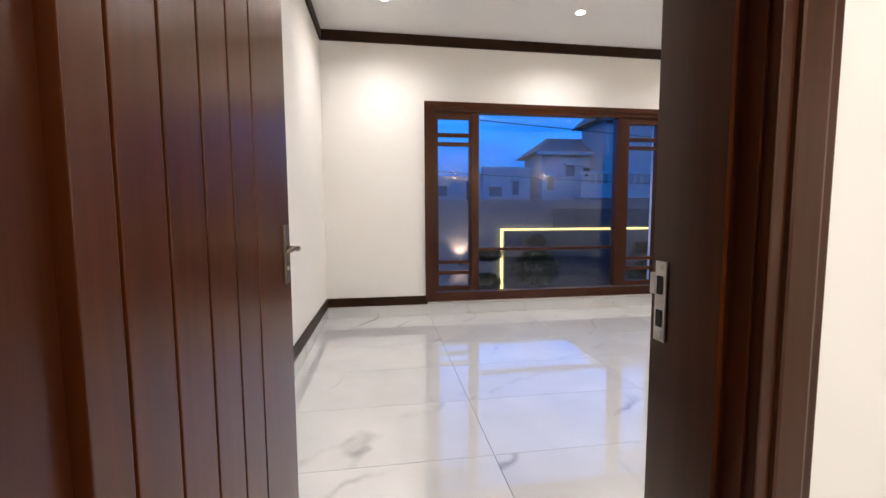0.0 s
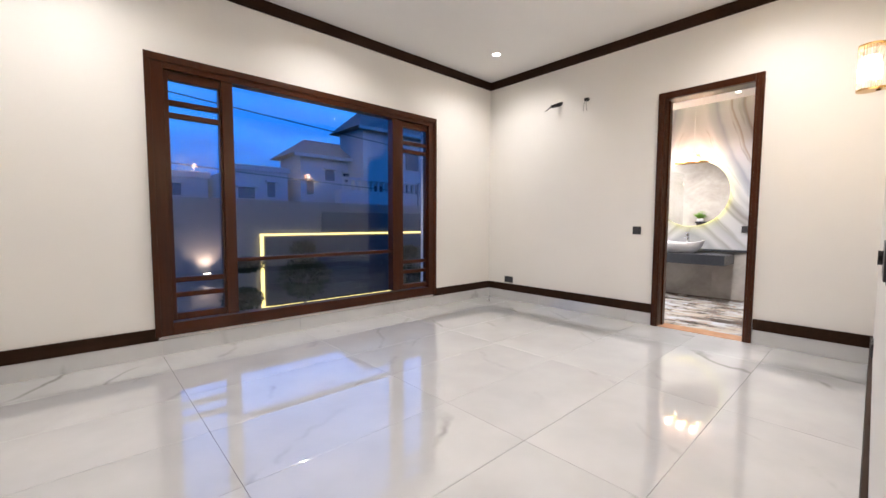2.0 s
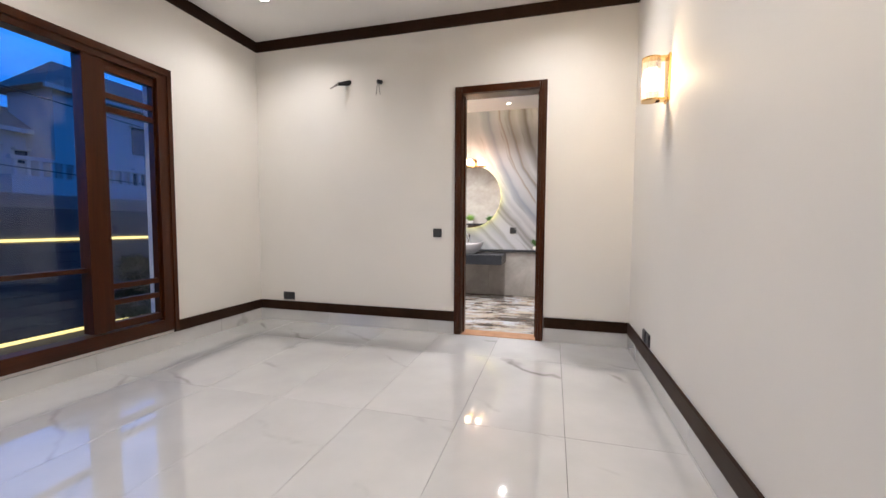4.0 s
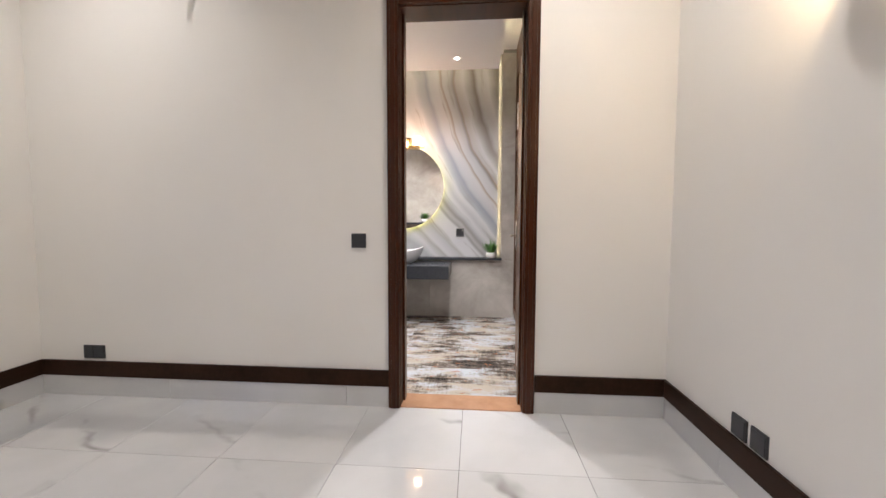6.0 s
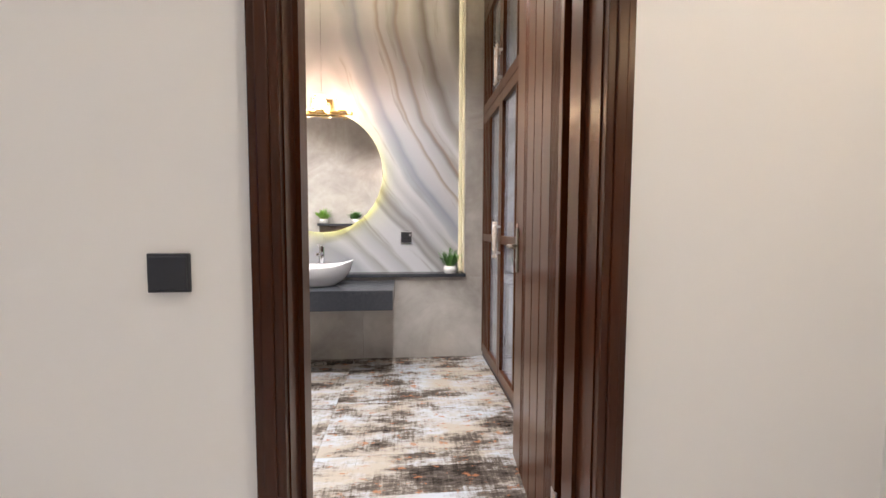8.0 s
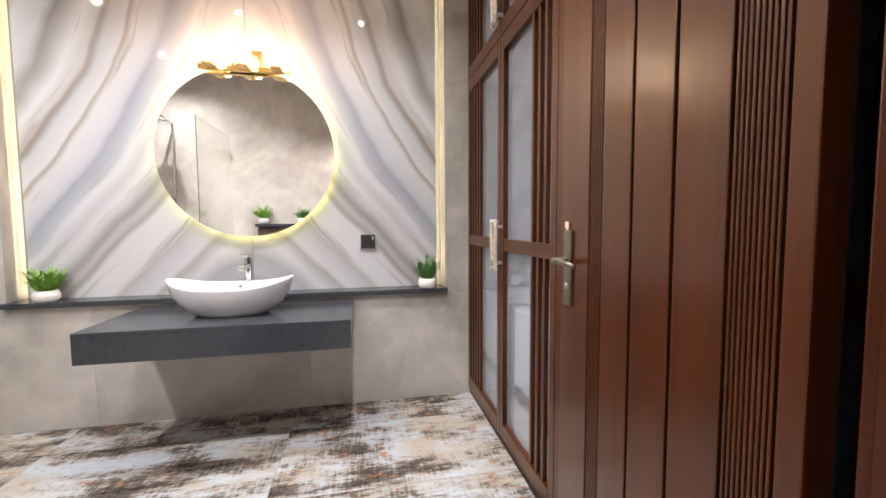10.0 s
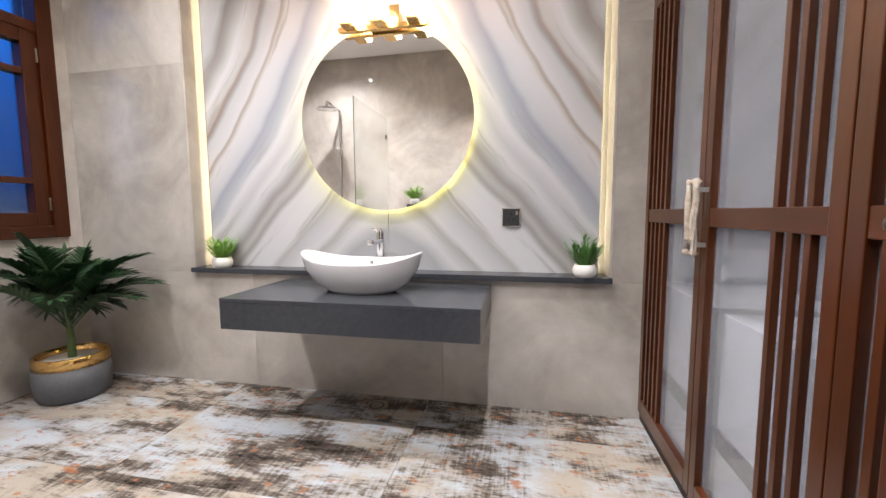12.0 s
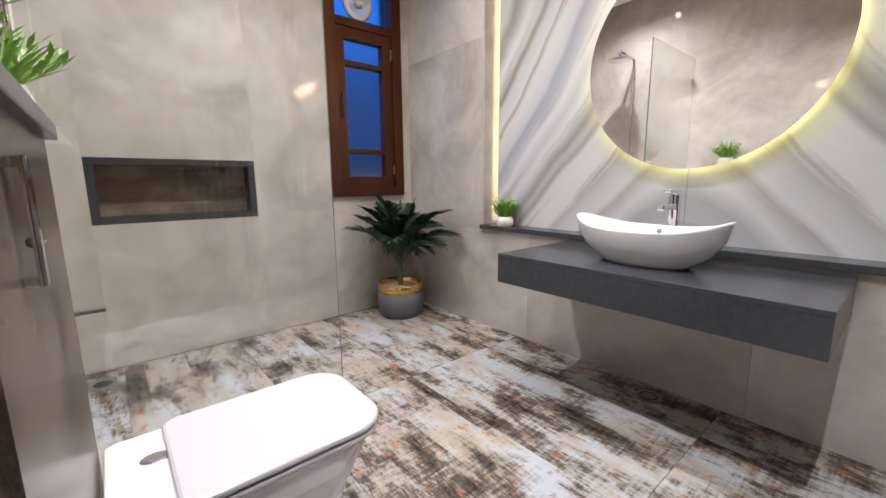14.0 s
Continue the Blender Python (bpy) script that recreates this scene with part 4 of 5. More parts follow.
for k in range(3):
    part("grille_ring", lathe([(0.045 + 0.014 * k, 0.02), (0.052 + 0.014 * k, 0.02), (0.052 + 0.014 * k, 0.026), (0.045 + 0.014 * k, 0.026)], 32), M_FAN, fan, place=pose(0, 0, 0, 90, 0, 0))
for k in range(8):
    part("spoke", boxes((0.03, 0.09, -0.003, 0.003, 0.015, 0.02)), M_FAN, fan, place=pose(0, 0, 0, 90, 0, 0) @ pose(0, 0, 0, 0, 0, k * 45))

# niche in the shower wall
nic = thing("shower_niche", "long wall niche framed in dark grey stone", "niche", (0, BY1, 0), kind="structure")
for b in ((5.10, 5.95, -0.014, 0.115, 1.155, 1.195), (5.10, 5.95, -0.014, 0.115, 0.83, 0.87), (5.10, 5.14, -0.014, 0.115, 0.87, 1.155), (5.91, 5.95, -0.014, 0.115, 0.87, 1.155)):
    part("frame_bar", boxes(b, bevel=0.002), M_SLATE, nic)
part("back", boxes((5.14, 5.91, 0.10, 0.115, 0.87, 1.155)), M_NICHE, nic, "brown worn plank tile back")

# ---- cupboards ----
def cupboard_door(name, x0, x1, z0, z1, slats_left, rail, handle_x):
    c = thing(name, "mahogany cupboard door with glass panes and upright slats", "cupboard", (0, BY0, z0))
    h = z1 - z0
    part("stile", boxes((x0, x0 + 0.045, -0.03, 0, 0, h), bevel=0.003), M_LACQ, c)
    part("stile", boxes((x1 - 0.045, x1, -0.03, 0, 0, h), bevel=0.003), M_LACQ, c)
    part("rail", boxes((x0 + 0.045, x1 - 0.045, -0.03, 0, 0, 0.075), bevel=0.003), M_LACQX, c)
    part("rail", boxes((x0 + 0.045, x1 - 0.045, -0.03, 0, h - 0.075, h), bevel=0.003), M_LACQX, c)
    if rail:
        part("rail", boxes((x0 + 0.045, x1 - 0.045, -0.027, -0.002, rail - z0 - 0.03, rail - z0 + 0.03), bevel=0.003), M_LACQX, c)
    if slats_left:
        xs = [x0 + 0.105 + 0.060 * k for k in range(3)]
    else:
        xs = [x1 - 0.085 - 0.058 * k for k in range(4)]
    for x in xs:
        part("slat", boxes((x - 0.011, x + 0.011, -0.022, -0.004, 0.075, h - 0.075), bevel=0.002), M_LACQ, c)
    part("pane", boxes((x0 + 0.04, x1 - 0.04, -0.026, -0.023, 0.07, h - 0.07)), M_CABGLASS, c).visible_shadow = False
    if handle_x:
        zc = (rail or (z0 + 0.18)) - z0
        hd = part("handle", rod((handle_x, 0.035, zc - 0.11), (handle_x, 0.035, zc + 0.11), 0.010, sides=10), M_STEEL, c, "steel bar handle in film wrap", True)
        for dz in (-0.10, 0.085):
            part("post", boxes((handle_x - 0.008, handle_x + 0.008, -0.002, 0.04, zc + dz, zc + dz + 0.015)), M_STEEL, hd)
        rnd = random.Random(int(handle_x * 100))
        bm = lathe([(0.004, -0.132), (0.015, -0.122), (0.008, -0.110), (0.0125, -0.07), (0.0115, 0.0), (0.013, 0.06), (0.011, 0.108), (0.014, 0.120), (0.006, 0.130)], 9)
        for v in bm.verts:
            v.co.x += rnd.uniform(-0.003, 0.003)
            v.co.y += rnd.uniform(-0.004, 0.004)
        part("wrap", bm, M_WRAP, hd, "crumpled clear film", True, pose(handle_x, 0.035, zc))
    return c


SPLIT = 2.105
cab = thing("wardrobe_carcass", "tall built-in cupboard body with pale shelves inside", "cupboard", (0, 0, 0))
part("plinth", boxes((BX0 + 0.02, BX1 - 0.001, BY0 - 0.05, BY0 - 0.012, 0, 0.05)), M_DARK, cab)
part("back_panel", boxes((BX0 + 0.02, BX1 - 0.002, BY0 - 0.60, BY0 - 0.58, 0.0, 3.15)), M_CLOSET, cab)
part("divider", boxes((BX0 + 0.02, BX1 - 0.002, BY0 - 0.58, BY0 - 0.04, SPLIT - 0.012, SPLIT + 0.012)), M_CLOSET, cab)
for x in (BX0 + 0.02, 5.35, 5.96, BX1 - 0.02):
    part("side_panel", boxes((x, x + 0.018, BY0 - 0.58, BY0 - 0.035, 0.0, SPLIT - 0.012)), M_CLOSET, cab)
part("fascia", boxes((BX0 + 0.014, BX1 - 0.001, BY0 - 0.03, BY0, 2.95, 3.245)), M_WOODX, cab)
for x0, x1 in ((5.985, 6.575), (6.60, 7.19)):
    part("drawer_box", boxes((x0 + 0.03, x1 - 0.03, BY0 - 0.52, BY0 - 0.07, 0.06, 0.74), bevel=0.004), M_DRAWER, cab, "pale laminate drawer box")
    part("drawer_gap", boxes((x0 + 0.03, x1 - 0.03, BY0 - 0.069, BY0 - 0.062, 0.27, 0.34)), M_PLATE, cab)
cupboard_door("cupboard_door", 6.578, BX1 - 0.004, 0.05, SPLIT - 0.003, False, 1.064, 6.605)
cupboard_door("cupboard_door", 5.965, 6.574, 0.05, SPLIT - 0.003, True, 1.064, 6.547)
cupboard_door("cupboard_door", 5.355, 5.961, 0.05, SPLIT - 0.003, False, 1.064, 0)
cupboard_door("cupboard_door", BX0 + 0.02, 5.351, 0.05, SPLIT - 0.003, True, 1.064, 0)
cupboard_door("cupboard_door", 6.578, BX1 - 0.004, SPLIT + 0.003, 2.945, False, 0, 6.605)
cupboard_door("cupboard_door", 5.965, 6.574, SPLIT + 0.003, 2.945, True, 0, 6.547)
cupboard_door("cupboard_door", 5.355, 5.961, SPLIT + 0.003, 2.945, False, 0, 0)
cupboard_door("cupboard_door", BX0 + 0.02, 5.351, SPLIT + 0.003, 2.945, True, 0, 0)
cove = thing("cove_light", "warm light strip hidden above the dropped ceiling edge", "lamp", (0, 1.50, BCEIL + 0.052))
part("strip", boxes((BX0 + 0.15, 6.80, 0.02, 0.04, 0, 0.012)), G_STRIP, cove)
part("strip", boxes((6.78, 6.80, 0.06, 3.0, 0, 0.012)), G_STRIP, cove)

# ---- toilet side ----
PX = 5.09
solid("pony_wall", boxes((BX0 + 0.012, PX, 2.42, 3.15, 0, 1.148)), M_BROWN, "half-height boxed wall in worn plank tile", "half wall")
solid("pony_ledge", boxes((BX0 + 0.012, PX + 0.02, 2.40, 3.175, 1.148, 1.18), bevel=0.003), M_SLATE, "dark grey stone ledge on the half wall", "ledge")
tuft((5.03, 3.10, 1.18), 7, 0.21, 0.12, 110, M_GRASS, "small bright green grass plant in a white pot", "plants on the ledges")
tuft((5.03, 2.66, 1.18), 9, 0.16, 0.10, 100, M_GRASS2, "small deep green plant in a white pot", "plants on the ledges")

bar = thing("grab_bar", "upright chrome spray holder with a small knob", "bathroom fitting", (PX, 2.61, 0.925))
part("rail", boxes((0.014, 0.022, -0.012, 0.012, 0.0, 0.16), bevel=0.003), M_CHROME, bar)
for z in (0.002, 0.146):
    part("bracket", boxes((-0.001, 0.016, -0.010, 0.010, z, z + 0.012), bevel=0.002), M_CHROME, bar)
part("knob", rod((0.012, 0.01, 0.055), (0.016, 0.04, 0.055), 0.007), M_CHROME, bar, smooth=True)


def rounded_slab(x0, x1, y0, y1, z0, z1, rf, rb, soft):
    """Slab with large front corners (at x1) and small back ones, edges rounded."""
    bm = bmesh.new()
    pts = []
    for cx, cy, r, a0 in ((x1 - rf, y1 - rf, rf, 0), (x0 + rb, y1 - rb, rb, 90), (x0 + rb, y0 + rb, rb, 180), (x1 - rf, y0 + rf, rf, 270)):
        for i in range(9):
            a = radians(a0 + 90 * i / 8)
            pts.append((cx + r * math.cos(a), cy + r * math.sin(a)))
    mx, my = (x0 + x1) / 2, (y0 + y1) / 2
    rows = []
    for z, k in ((z0, soft), (z0 + soft * 0.5, 0.2 * soft), (z0 + soft, 0), (z1 - soft, 0), (z1 - soft * 0.4, 0.25 * soft), (z1, soft)):
        sx, sy = 1 - 2 * k / (x1 - x0), 1 - 2 * k / (y1 - y0)
        rows.append([bm.verts.new((mx + (x - mx) * sx, my + (y - my) * sy, z)) for x, y in pts])
    n = len(pts)
    for a, b in zip(rows, rows[1:]):
        for i in range(n):
            j = (i + 1) % n
            bm.faces.new((a[i], a[j], b[j], b[i]))
    bm.faces.new(rows[0][::-1])
    bm.faces.new(rows[-1])
    return bm


wc = thing("toilet", "white ceramic toilet with its square lid closed", "toilet", (PX + 0.01, 2.975, 0))


def wc_body():
    bm = bmesh.new()
    rows = []
    for z, x1, hy, rf in ((0.0, 0.50, 0.12, 0.10), (0.06, 0.50, 0.12, 0.10), (0.20, 0.53, 0.145, 0.12), (0.30, 0.575, 0.172, 0.13), (0.365, 0.597, 0.183, 0.13), (0.375, 0.595, 0.182, 0.13)):
        pts = []
        for cx, cy, r, a0 in ((x1 - rf, hy - rf, rf, 0), (0.02, hy - 0.02, 0.02, 90), (0.02, -hy + 0.02, 0.02, 180), (x1 - rf, -hy + rf, rf, 270)):
            for i in range(9):
                a = radians(a0 + 90 * i / 8)
                pts.append((cx + r * math.cos(a), cy + r * math.sin(a), z))
        rows.append([bm.verts.new(p) for p in pts])
    n = len(rows[0])
    for a, b in zip(rows, rows[1:]):
        for i in range(n):
            bm.faces.new((a[i], a[(i + 1) % n], b[(i + 1) % n], b[i]))
    bm.faces.new(rows[-1])
    return bm


part("bowl", wc_body(), M_CERAMIC, wc, smooth=False)
part("deck", rounded_slab(0.0, 0.15, -0.19, 0.19, 0.36, 0.40, 0.02, 0.02, 0.008), M_CERAMIC, wc)
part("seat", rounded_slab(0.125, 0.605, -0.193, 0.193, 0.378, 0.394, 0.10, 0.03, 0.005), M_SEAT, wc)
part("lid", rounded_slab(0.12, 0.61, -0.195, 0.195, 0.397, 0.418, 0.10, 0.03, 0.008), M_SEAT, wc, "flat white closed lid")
part("flush_button", lathe([(0, 0.0), (0.030, 0.0), (0.030, 0.006), (0.026, 0.008), (0, 0.008)], 24, 1.0, 0.75), M_CHROME, wc, "oval chrome flush button", place=pose(0.095, 0.045, 0.40))

# shower: glass screen, head, spout, drains
scr = thing("shower_screen", "clear glass shower screen standing on the floor", "shower screen", (BX0 + 0.012, 3.46, 0))
p = part("glass", boxes((0.0, 0.95, -0.004, 0.004, 0.004, 2.19)), M_SHOWER, scr)
p.visible_shadow = False
part("edge", boxes((0.9502, 0.952, -0.004, 0.004, 0.004, 2.19)), M_EDGE, scr)
for z in (0.35, 1.95):
    part("clamp", boxes((0.0, 0.045, -0.012, 0.012, z, z + 0.05), bevel=0.003), M_CHROME, scr)
sh = thing("shower_set", "chrome shower pipe with a round rain head", "shower", (BX0 + 0.012, 4.03, 0))
part("riser", rod((0.05, 0, 1.0), (0.05, 0, 2.30), 0.011), M_CHROME, sh, smooth=True)
part("arm", rod((0.05, 0, 2.30), (0.36, 0, 2.33), 0.011), M_CHROME, sh, smooth=True)
part("neck", rod((0.36, 0, 2.33), (0.36, 0, 2.27), 0.014), M_CHROME, sh, smooth=True)
part("rain_head", lathe([(0, 0.03), (0.03, 0.025), (0.115, 0.008), (0.12, 0.0), (0, 0.0)], 36), M_CHROME, sh, "round chrome rain head", True, pose(0.36, 0, 2.245))
for z in (1.0, 2.1):
    part("bracket", rod((0.0, 0, z + 0.02), (0.05, 0, z + 0.02), 0.009), M_CHROME, sh, smooth=True)
part("mixer", boxes((0.01, 0.06, -0.13, 0.13, 0.97, 1.02), bevel=0.012), M_CHROME, sh)
sp = thing("shower_spout", "flat chrome water spout on the shower wall", "tap", (BX0 + 0.012, 4.16, 0.50))
part("spout", boxes((0.0, 0.19, -0.025, 0.025, 0.0, 0.022), bevel=0.005), M_CHROME, sp)
part("rose", lathe([(0, 0), (0.04, 0), (0.04, 0.008), (0, 0.008)], 24), M_CHROME, sp, place=pose(0, 0, 0.011, 0, 90, 0))


def floor_drain(x, y, material, label):
    d = thing("floor_drain", label, "drain", (x, y, 0.0))
    part("plate", lathe([(0, 0.001), (0.062, 0.001), (0.062, 0.003), (0.0, 0.004)], 32), material, d)
    part("grate_slot", lathe([(0.035, 0.0042), (0.041, 0.0042), (0.041, 0.0048), (0.035, 0.0048)], 32), M_BLACK, d)
    return d


floor_drain(7.10, 2.653, M_BRASS, "round dark floor drain under the vanity")
dr = thing("shower_drain", "square steel shower drain in the tiled floor", "drain", (5.05, 4.59, 0))
part("plate", boxes((-0.06, 0.06, -0.06, 0.06, 0.001, 0.005), bevel=0.001), M_STEEL, dr)
part("dish", lathe([(0, 0.006), (0.035, 0.0062), (0.042, 0.0055)], 24), M_PLATE, dr)

# ---- outside ----
GZ = -0.55
M_LAWN = speckled("lawn_soil", (0.020, 0.030, 0.012), (0.05, 0.06, 0.025), 0.9, 6.0)
M_COMP = paint("grey_boundary_paint", (0.20, 0.19, 0.18), 0.8)
M_CLAD = speckled("dark_cladding", (0.075, 0.070, 0.067), (0.12, 0.112, 0.108), 0.6, 12.0)
M_FAR = paint("pale_house_paint", (0.26, 0.25, 0.235), 0.8)
M_ROOF = speckled("terracotta_roof", (0.12, 0.085, 0.075), (0.20, 0.14, 0.125), 0.8, 3.0)
M_FARWIN, _, _ = mat("dark_house_window", 0.25, 0, (0.02, 0.022, 0.028))
M_WIRE, _, _ = mat("black_cable", 0.7, 0, (0.01, 0.01, 0.01))
M_BUSH = speckled("hedge_leaf", (0.007, 0.018, 0.006), (0.020, 0.042, 0.014), 0.7, 12.0)
solid("ground", boxes((-150, 150, WY1 + T, 300, GZ - 0.3, GZ)), M_LAWN, "dark garden soil and lawn at dusk", "ground")
FY = 8.0
solid("wall_boundary", boxes((-14, 20, FY, FY + 0.2, GZ, 1.53)), M_COMP, "grey rendered garden boundary wall", "wall")
pan = thing("garden_panel", "dark cladding panel edged with yellow light strips", "wall panel", (0, FY, 0), kind="structure")
for i in range(9):
    part("board", boxes((2.46, 9.5, -0.075, -0.06, -0.36 + i * 0.137, -0.36 + i * 0.137 + 0.131)), M_CLAD, pan)
part("backing", boxes((2.50, 9.5, -0.06, -0.001, -0.38, 0.86)), M_BLACK, pan)
part("light_strip", boxes((2.38, 9.5, -0.085, -0.03, 0.895, 0.93)), G_LED, pan, "yellow glowing light strip")
part("light_strip", boxes((2.38, 2.425, -0.085, -0.03, -0.38, 0.895)), G_LED, pan, "yellow glowing light strip")
part("light_strip", boxes((2.38, 9.5, -0.085, -0.03, -0.42, -0.38)), G_LED, pan, "yellow glowing light strip")
part("upper_band", boxes((3.54, 9.5, -0.05, -0.001, 0.95, 1.34)), M_CLAD, pan, "dark band above the light strip")
up = thing("garden_lamp", "small uplight washing the boundary wall", "lamp", (1.53, FY - 0.12, 0.30))
part("body", boxes((-0.06, 0.06, -0.06, 0.06, -0.10, 0.0), bevel=0.006), M_PLATE, up)
part("lens", boxes((-0.045, 0.045, -0.045, 0.045, 0.001, 0.006)), G_UP, up)
part("bracket", boxes((-0.02, 0.02, 0.05, 0.121, -0.07, -0.03)), M_PLATE, up)
lamp("garden_uplight", "SPOT", (1.53, FY - 0.12, 0.33), (1.53, FY - 0.02, 1.2), 22, (1.0, 0.72, 0.58), 0.04, 110, 0.8)
lamp("garden_downlight", "SPOT", (1.53, FY - 0.12, 0.18), (1.53, FY - 0.02, -0.6), 8, (1.0, 0.72, 0.58), 0.04, 100, 0.8)


def bush(place, balls, seed, label):
    rnd = random.Random(seed)
    b = thing("garden_bush", label, "bush", place)
    part("trunk", rod((0, 0, 0), (0, 0, balls[0][2] + 0.05), 0.03, radius2=0.02), M_CLAD, b)
    bm = bmesh.new()
    for x, y, z, r, squash in balls:
        for i in range(int(2200 * r / 0.4)):
            v = Vector((rnd.gauss(0, 1), rnd.gauss(0, 1), rnd.gauss(0, 1))).normalized()
            k = r * rnd.uniform(0.55, 1.06)
            c = Vector((x + v.x * k, y + v.y * k, z + v.z * k * squash))
            d = (v + Vector((rnd.uniform(-.7, .7), rnd.uniform(-.7, .7), rnd.uniform(-.3, .7)))).normalized()
            blade(bm, c, c + d * rnd.uniform(0.05, 0.09), 0.018, 0, 0.2, 2)
    part("crown", bm, M_BUSH, b)
    return b


bush((2.92, 7.35, GZ), [(0, 0, 0.72, 0.42, 0.75), (-0.02, 0, 1.18, 0.20, 0.8)], 3, "rounded clipped topiary bush with a small top")
bush((1.93, 7.45, GZ), [(0, 0, 0.45, 0.28, 0.5), (0.05, 0, 1.0, 0.26, 0.35)], 4, "low tiered clipped bush by the wall")
bush((5.3, 7.45, GZ), [(0, 0, 0.5, 0.3, 0.8), (0, 0, 1.0, 0.22, 0.8)], 6, "clipped bush before the dark panel")


def house(name, label, place, w, d, h, roof, openings, parapet=0.0):
    """Neighbour's house; local x along the front, y away from it; openings are (x, z, w, h) on the front."""
    b = thing(name, label, "house", place)
    part("wall", boxes((0, w, 0, d, 0, h)), M_FAR, b)
    if roof:
        bm = bmesh.new()
        o = 0.45
        e = [bm.verts.new(p) for p in ((-o, -o, h), (w + o, -o, h), (w + o, d + o, h), (-o, d + o, h))]
        inset = min(w, d) * 0.30
        r = [bm.verts.new(p) for p in ((inset, d / 2, h + roof), (w - inset, d / 2, h + roof))]
        for f in ((e[0], e[1], r[1], r[0]), (e[1], e[2], r[1]), (e[2], e[3], r[0], r[1]), (e[3], e[0], r[0]), (e[3], e[2], e[1], e[0])):
            bm.faces.new(f)
        part("roof", bm, M_ROOF, b, "tiled hip roof")
        part("eave", boxes((-o, w + o, -o, -o + 0.12, h - 0.16, h)), M_FAR, b)
    else:
        part("parapet", boxes((-0.1, w + 0.1, -0.1, 0.1, h, h + parapet)), M_FAR, b)
    for x, z, ww, hh in openings:
        win_ = part("window", boxes((x, x + ww, -0.05, -0.01, z, z + hh)), M_FARWIN, b)
        part("window_hood", boxes((x - 0.1, x + ww + 0.1, -0.25, -0.011, z + hh, z + hh + 0.08)), M_FAR, win_)
    return b


house("neighbour_house", "white two-storey house with a tiled hip roof", (8.2, 20.0, GZ), 4.1, 2.6, 5.05, 1.0, [(0.3, 3.1, 0.35, 0.7), (1.3, 3.85, 0.5, 0.55), (2.3, 3.85, 1.15, 0.45), (3.7, 3.85, 0.6, 0.45)])
house("neighbour_house", "low white flat-roofed house wing", (5.2, 20.6, GZ), 2.6, 5.0, 4.1, 0, [(0.3, 2.8, 0.7, 0.5), (1.6, 2.9, 0.35, 0.7)], 0.25)
house("neighbour_house", "distant white flat-roofed house", (-2.0, 24.0, GZ), 7.0, 5.0, 3.9, 0, [(3.0, 3.0, 0.8, 0.6), (5.0, 3.0, 0.8, 0.6)], 0.3)
house("neighbour_house", "tall white house wing with a pitched roof", (10.85, 18.5, GZ), 6.2, 2.4, 6.5, 1.3, [(2.7, 4.6, 0.9, 1.1), (2.7, 2.6, 0.9, 1.3), (0.6, 2.6, 0.6, 1.0)])
bal = thing("balcony_rail", "white balcony balustrade of the neighbour's house", "balcony", (9.3, 18.0, GZ))
part("top_rail", boxes((0, 4.6, -0.1, 0.1, 3.75, 3.87)), M_FAR, bal)
part("base", boxes((0, 4.6, -0.1, 0.6, 2.6, 3.25)), M_FAR, bal)
for i in range(14):
    part("baluster", rod((0.15 + i * 0.33, 0, 3.25), (0.15 + i * 0.33, 0, 3.75), 0.07, sides=8), M_FAR, bal)


def wire(a, b, sag):
    bm = bmesh.new()
    pts = [Vector(a).lerp(Vector(b), i / 20) - Vector((0, 0, sag * math.sin(math.pi * i / 20))) for i in range(21)]
    for q0, q1 in zip(pts, pts[1:]):
        rod(q0, q1, 0.014, bm, 5)
    tagged(part("overhead_cable", bm, M_WIRE), "thin black overhead cable across the street", "cable")


wire((-6, 12, 4.75), (22, 12, 3.0), 0.1)
wire((-6, 13, 3.15), (22, 14, 2.2), 0.25)
for x, y, h in ((-6, 12, 5.6), (-6, 13, 4.2), (22, 12, 4.0), (22, 14, 3.2)):
    pole = thing("street_pole", "plain grey street pole carrying the overhead cable", "pole", (x, y, GZ), group="street poles")
    part("shaft", rod((0, 0, 0), (0, 0, h), 0.08), M_COMP, pole)


# ---- tiles ----
def tile_mesh(name, dx, dy, dz, material):
    return mesh_of(name, boxes((0, dx, 0, dy, 0, dz), bevel=0.0015), material)


def floor_tiles(name, parent, xs, ys, x0, x1, y0, y1, material, gap=0.0010):
    for a, b in zip(xs, xs[1:]):
        for c, d in zip(ys, ys[1:]):
            p, q, r, s = max(a, x0), min(b, x1), max(c, y0), min(d, y1)
            if q - p > 0.02 and s - r > 0.02:
                me = tile_mesh(name, q - p - 2 * gap, s - r - 2 * gap, 0.012, material)
                part(name, me, material, parent, place=pose(p + gap, r + gap, -0.012))


bedfloor = thing("floor_tiling", "large white polished tiles with faint grey veins", "floor", kind="structure")
floor_tiles("tile", bedfloor, [-1.883 + 1.2 * i for i in range(7)], [-2.394 + 0.6 * i for i in range(14)], WX0, WX1 - 0.004, -2.0, WY1, M_FLOOR)
bathfloor = thing("floor_tiling", "worn painted plank-look bathroom floor tiles", "floor", kind="structure")
floor_tiles("tile", bathfloor, [4.544 + 0.6 * i for i in range(6)], [-0.019 + 1.2 * i for i in range(6)], BX0 + 0.012, BX1, BY0 - 0.6, BY1, M_RUST)
sk = thing("skirting_tiling", "white tile skirting below the wooden board", "skirting", kind="structure")
E_ = 0.012
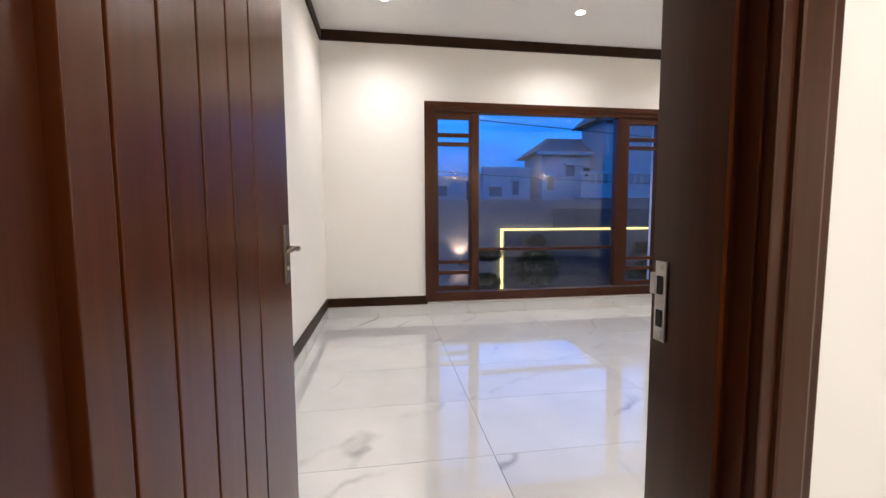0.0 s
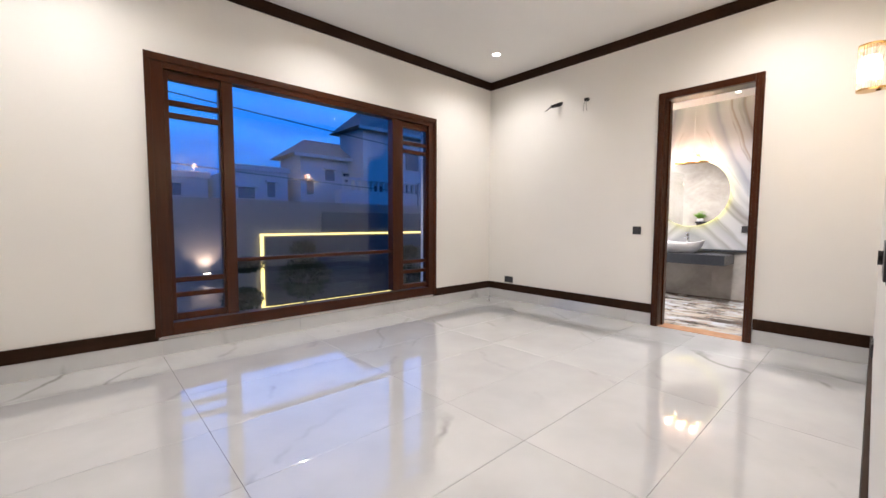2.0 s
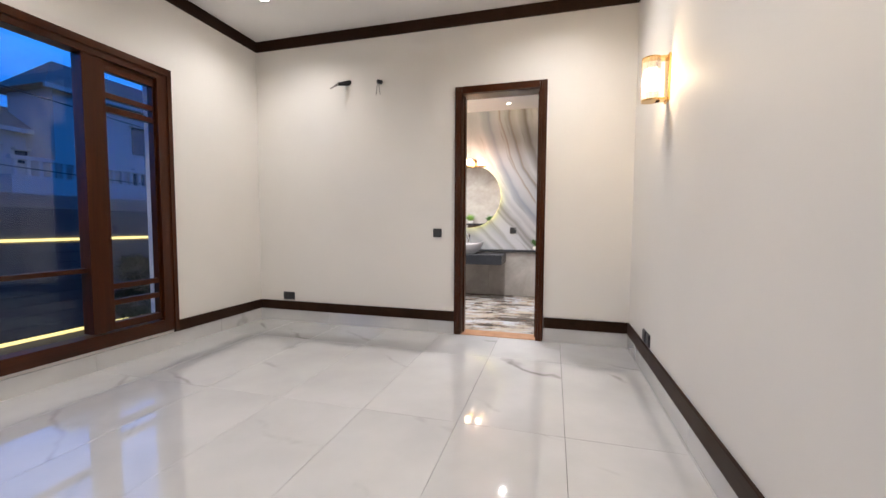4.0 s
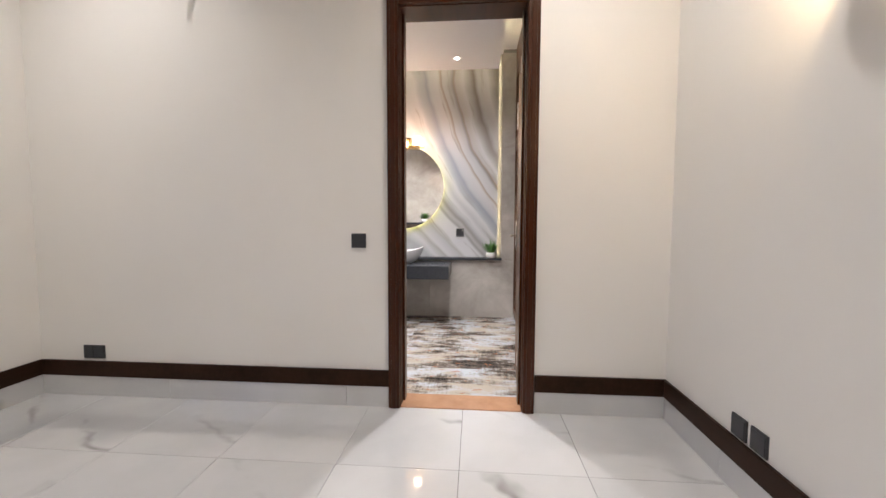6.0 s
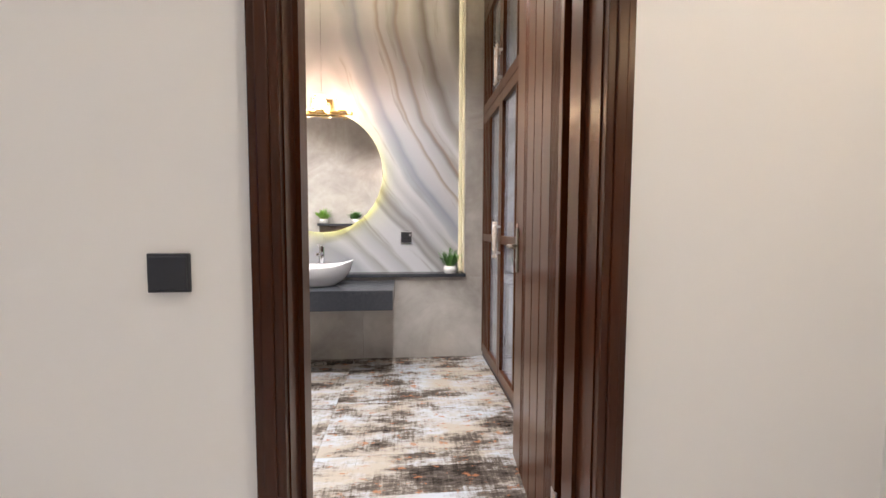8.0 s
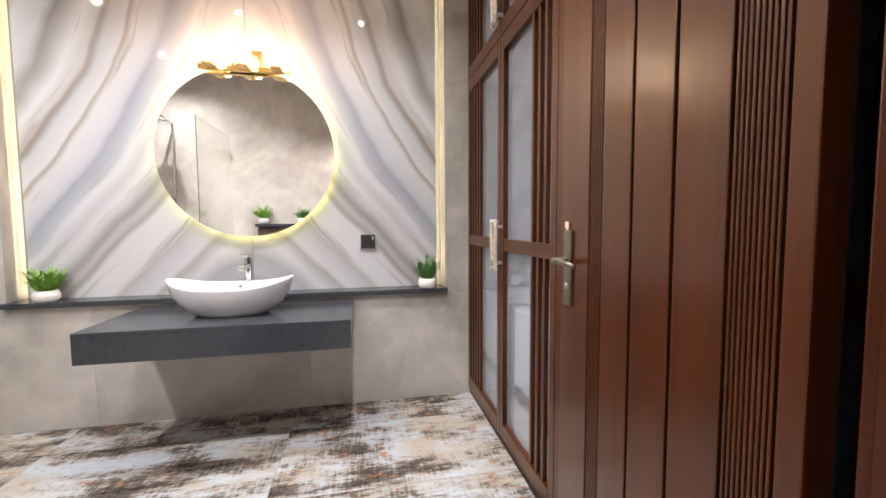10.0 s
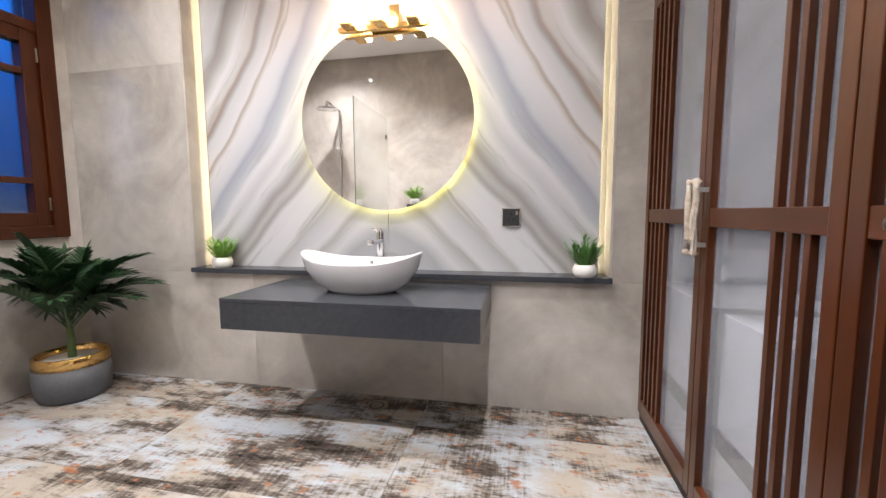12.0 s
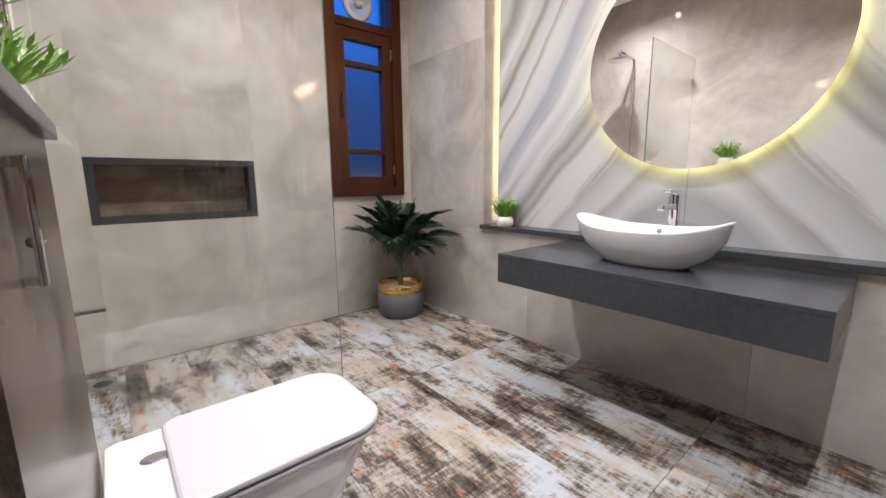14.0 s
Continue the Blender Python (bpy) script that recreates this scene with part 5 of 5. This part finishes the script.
for x0, x1, y0, y1 in [(WX0 + 1.2 * i, min(WX0 + 1.2 * (i + 1), WX1) - 0.002, WY1 - E_, WY1) for i in range(5)]:
    part("tile", boxes((x0, x1, y0, y1, 0, 0.134), bevel=0.001), M_SKIRT, sk)
for y0 in (WY0 + 0.0, WY0 + 1.2, WY0 + 2.4, WY0 + 3.6):
    y1 = min(y0 + 1.198, WY1 - E_)
    part("tile", boxes((WX0, WX0 + E_, y0, y1, 0, 0.134), bevel=0.001), M_SKIRT, sk)
for y0, y1 in ((DY1 + 0.074, 2.55), (2.552, 3.75), (3.752, WY1 - E_), (WY0 + E_, DY0 - 0.078)):
    part("tile", boxes((WX1 - E_, WX1, y0, y1, 0, 0.134), bevel=0.001), M_SKIRT, sk)
for x0 in (EX1 + 0.112, 1.782, 2.982, 4.182):
    x1 = {EX1 + 0.112: 1.78}.get(x0, min(x0 + 1.198, WX1 - 0.001))
    part("tile", boxes((x0, x1, WY0, WY0 + E_, 0, 0.134), bevel=0.001), M_SKIRT, sk)

wt = thing("wall_tiling", "large glossy grey stone wall tiles", "wall tiles", kind="structure")


def wall_slab(x0, x1, y0, y1, z0, z1):
    part("tile", boxes((x0, x1, y0, y1, z0, z1), bevel=0.0004), M_GREY, wt)


N0 = BY1 - 0.012
for x0, x1 in ((BX0 + 0.012, 5.10), (5.95, 6.49), (7.14, BX1)):
    for z0, z1 in ((0, 2.3995), (2.4005, 3.2)):
        wall_slab(x0 + 0.0002, x1 - 0.0002, N0, BY1, z0, z1)
for z0, z1 in ((0, 0.83), (1.195, 2.3995), (2.4005, 3.2)):
    wall_slab(5.1002, 5.9498, N0, BY1, z0, z1)
for z0, z1 in ((0, 0.94), (2.72, 3.2)):
    wall_slab(6.4906, 7.1394, N0, BY1, z0, z1)
for y0, y1 in ((BY0 - 0.03, 2.3), (2.3, 3.5), (3.5, N0)):
    wall_slab(BX1, BX1 + SUB, y0 + 0.0006, y1 - 0.0006, 0, LEDGE - 0.03)
for y0, y1 in ((BY0 - 0.03, RY0 - 0.013), (RY1 + 0.013, N0)):
    wall_slab(BX1, BX1 + SUB, y0, y1, LEDGE - 0.0294, 2.0)
    wall_slab(BX1, BX1 + SUB, y0, y1, 2.001, 3.2)
for y0, y1 in ((RY0 - 0.012, RY0), (RY1, RY1 + 0.012)):
    wall_slab(BX1 + 0.0005, BX1 + 0.15, y0, y1, LEDGE + 0.0005, BTOP)
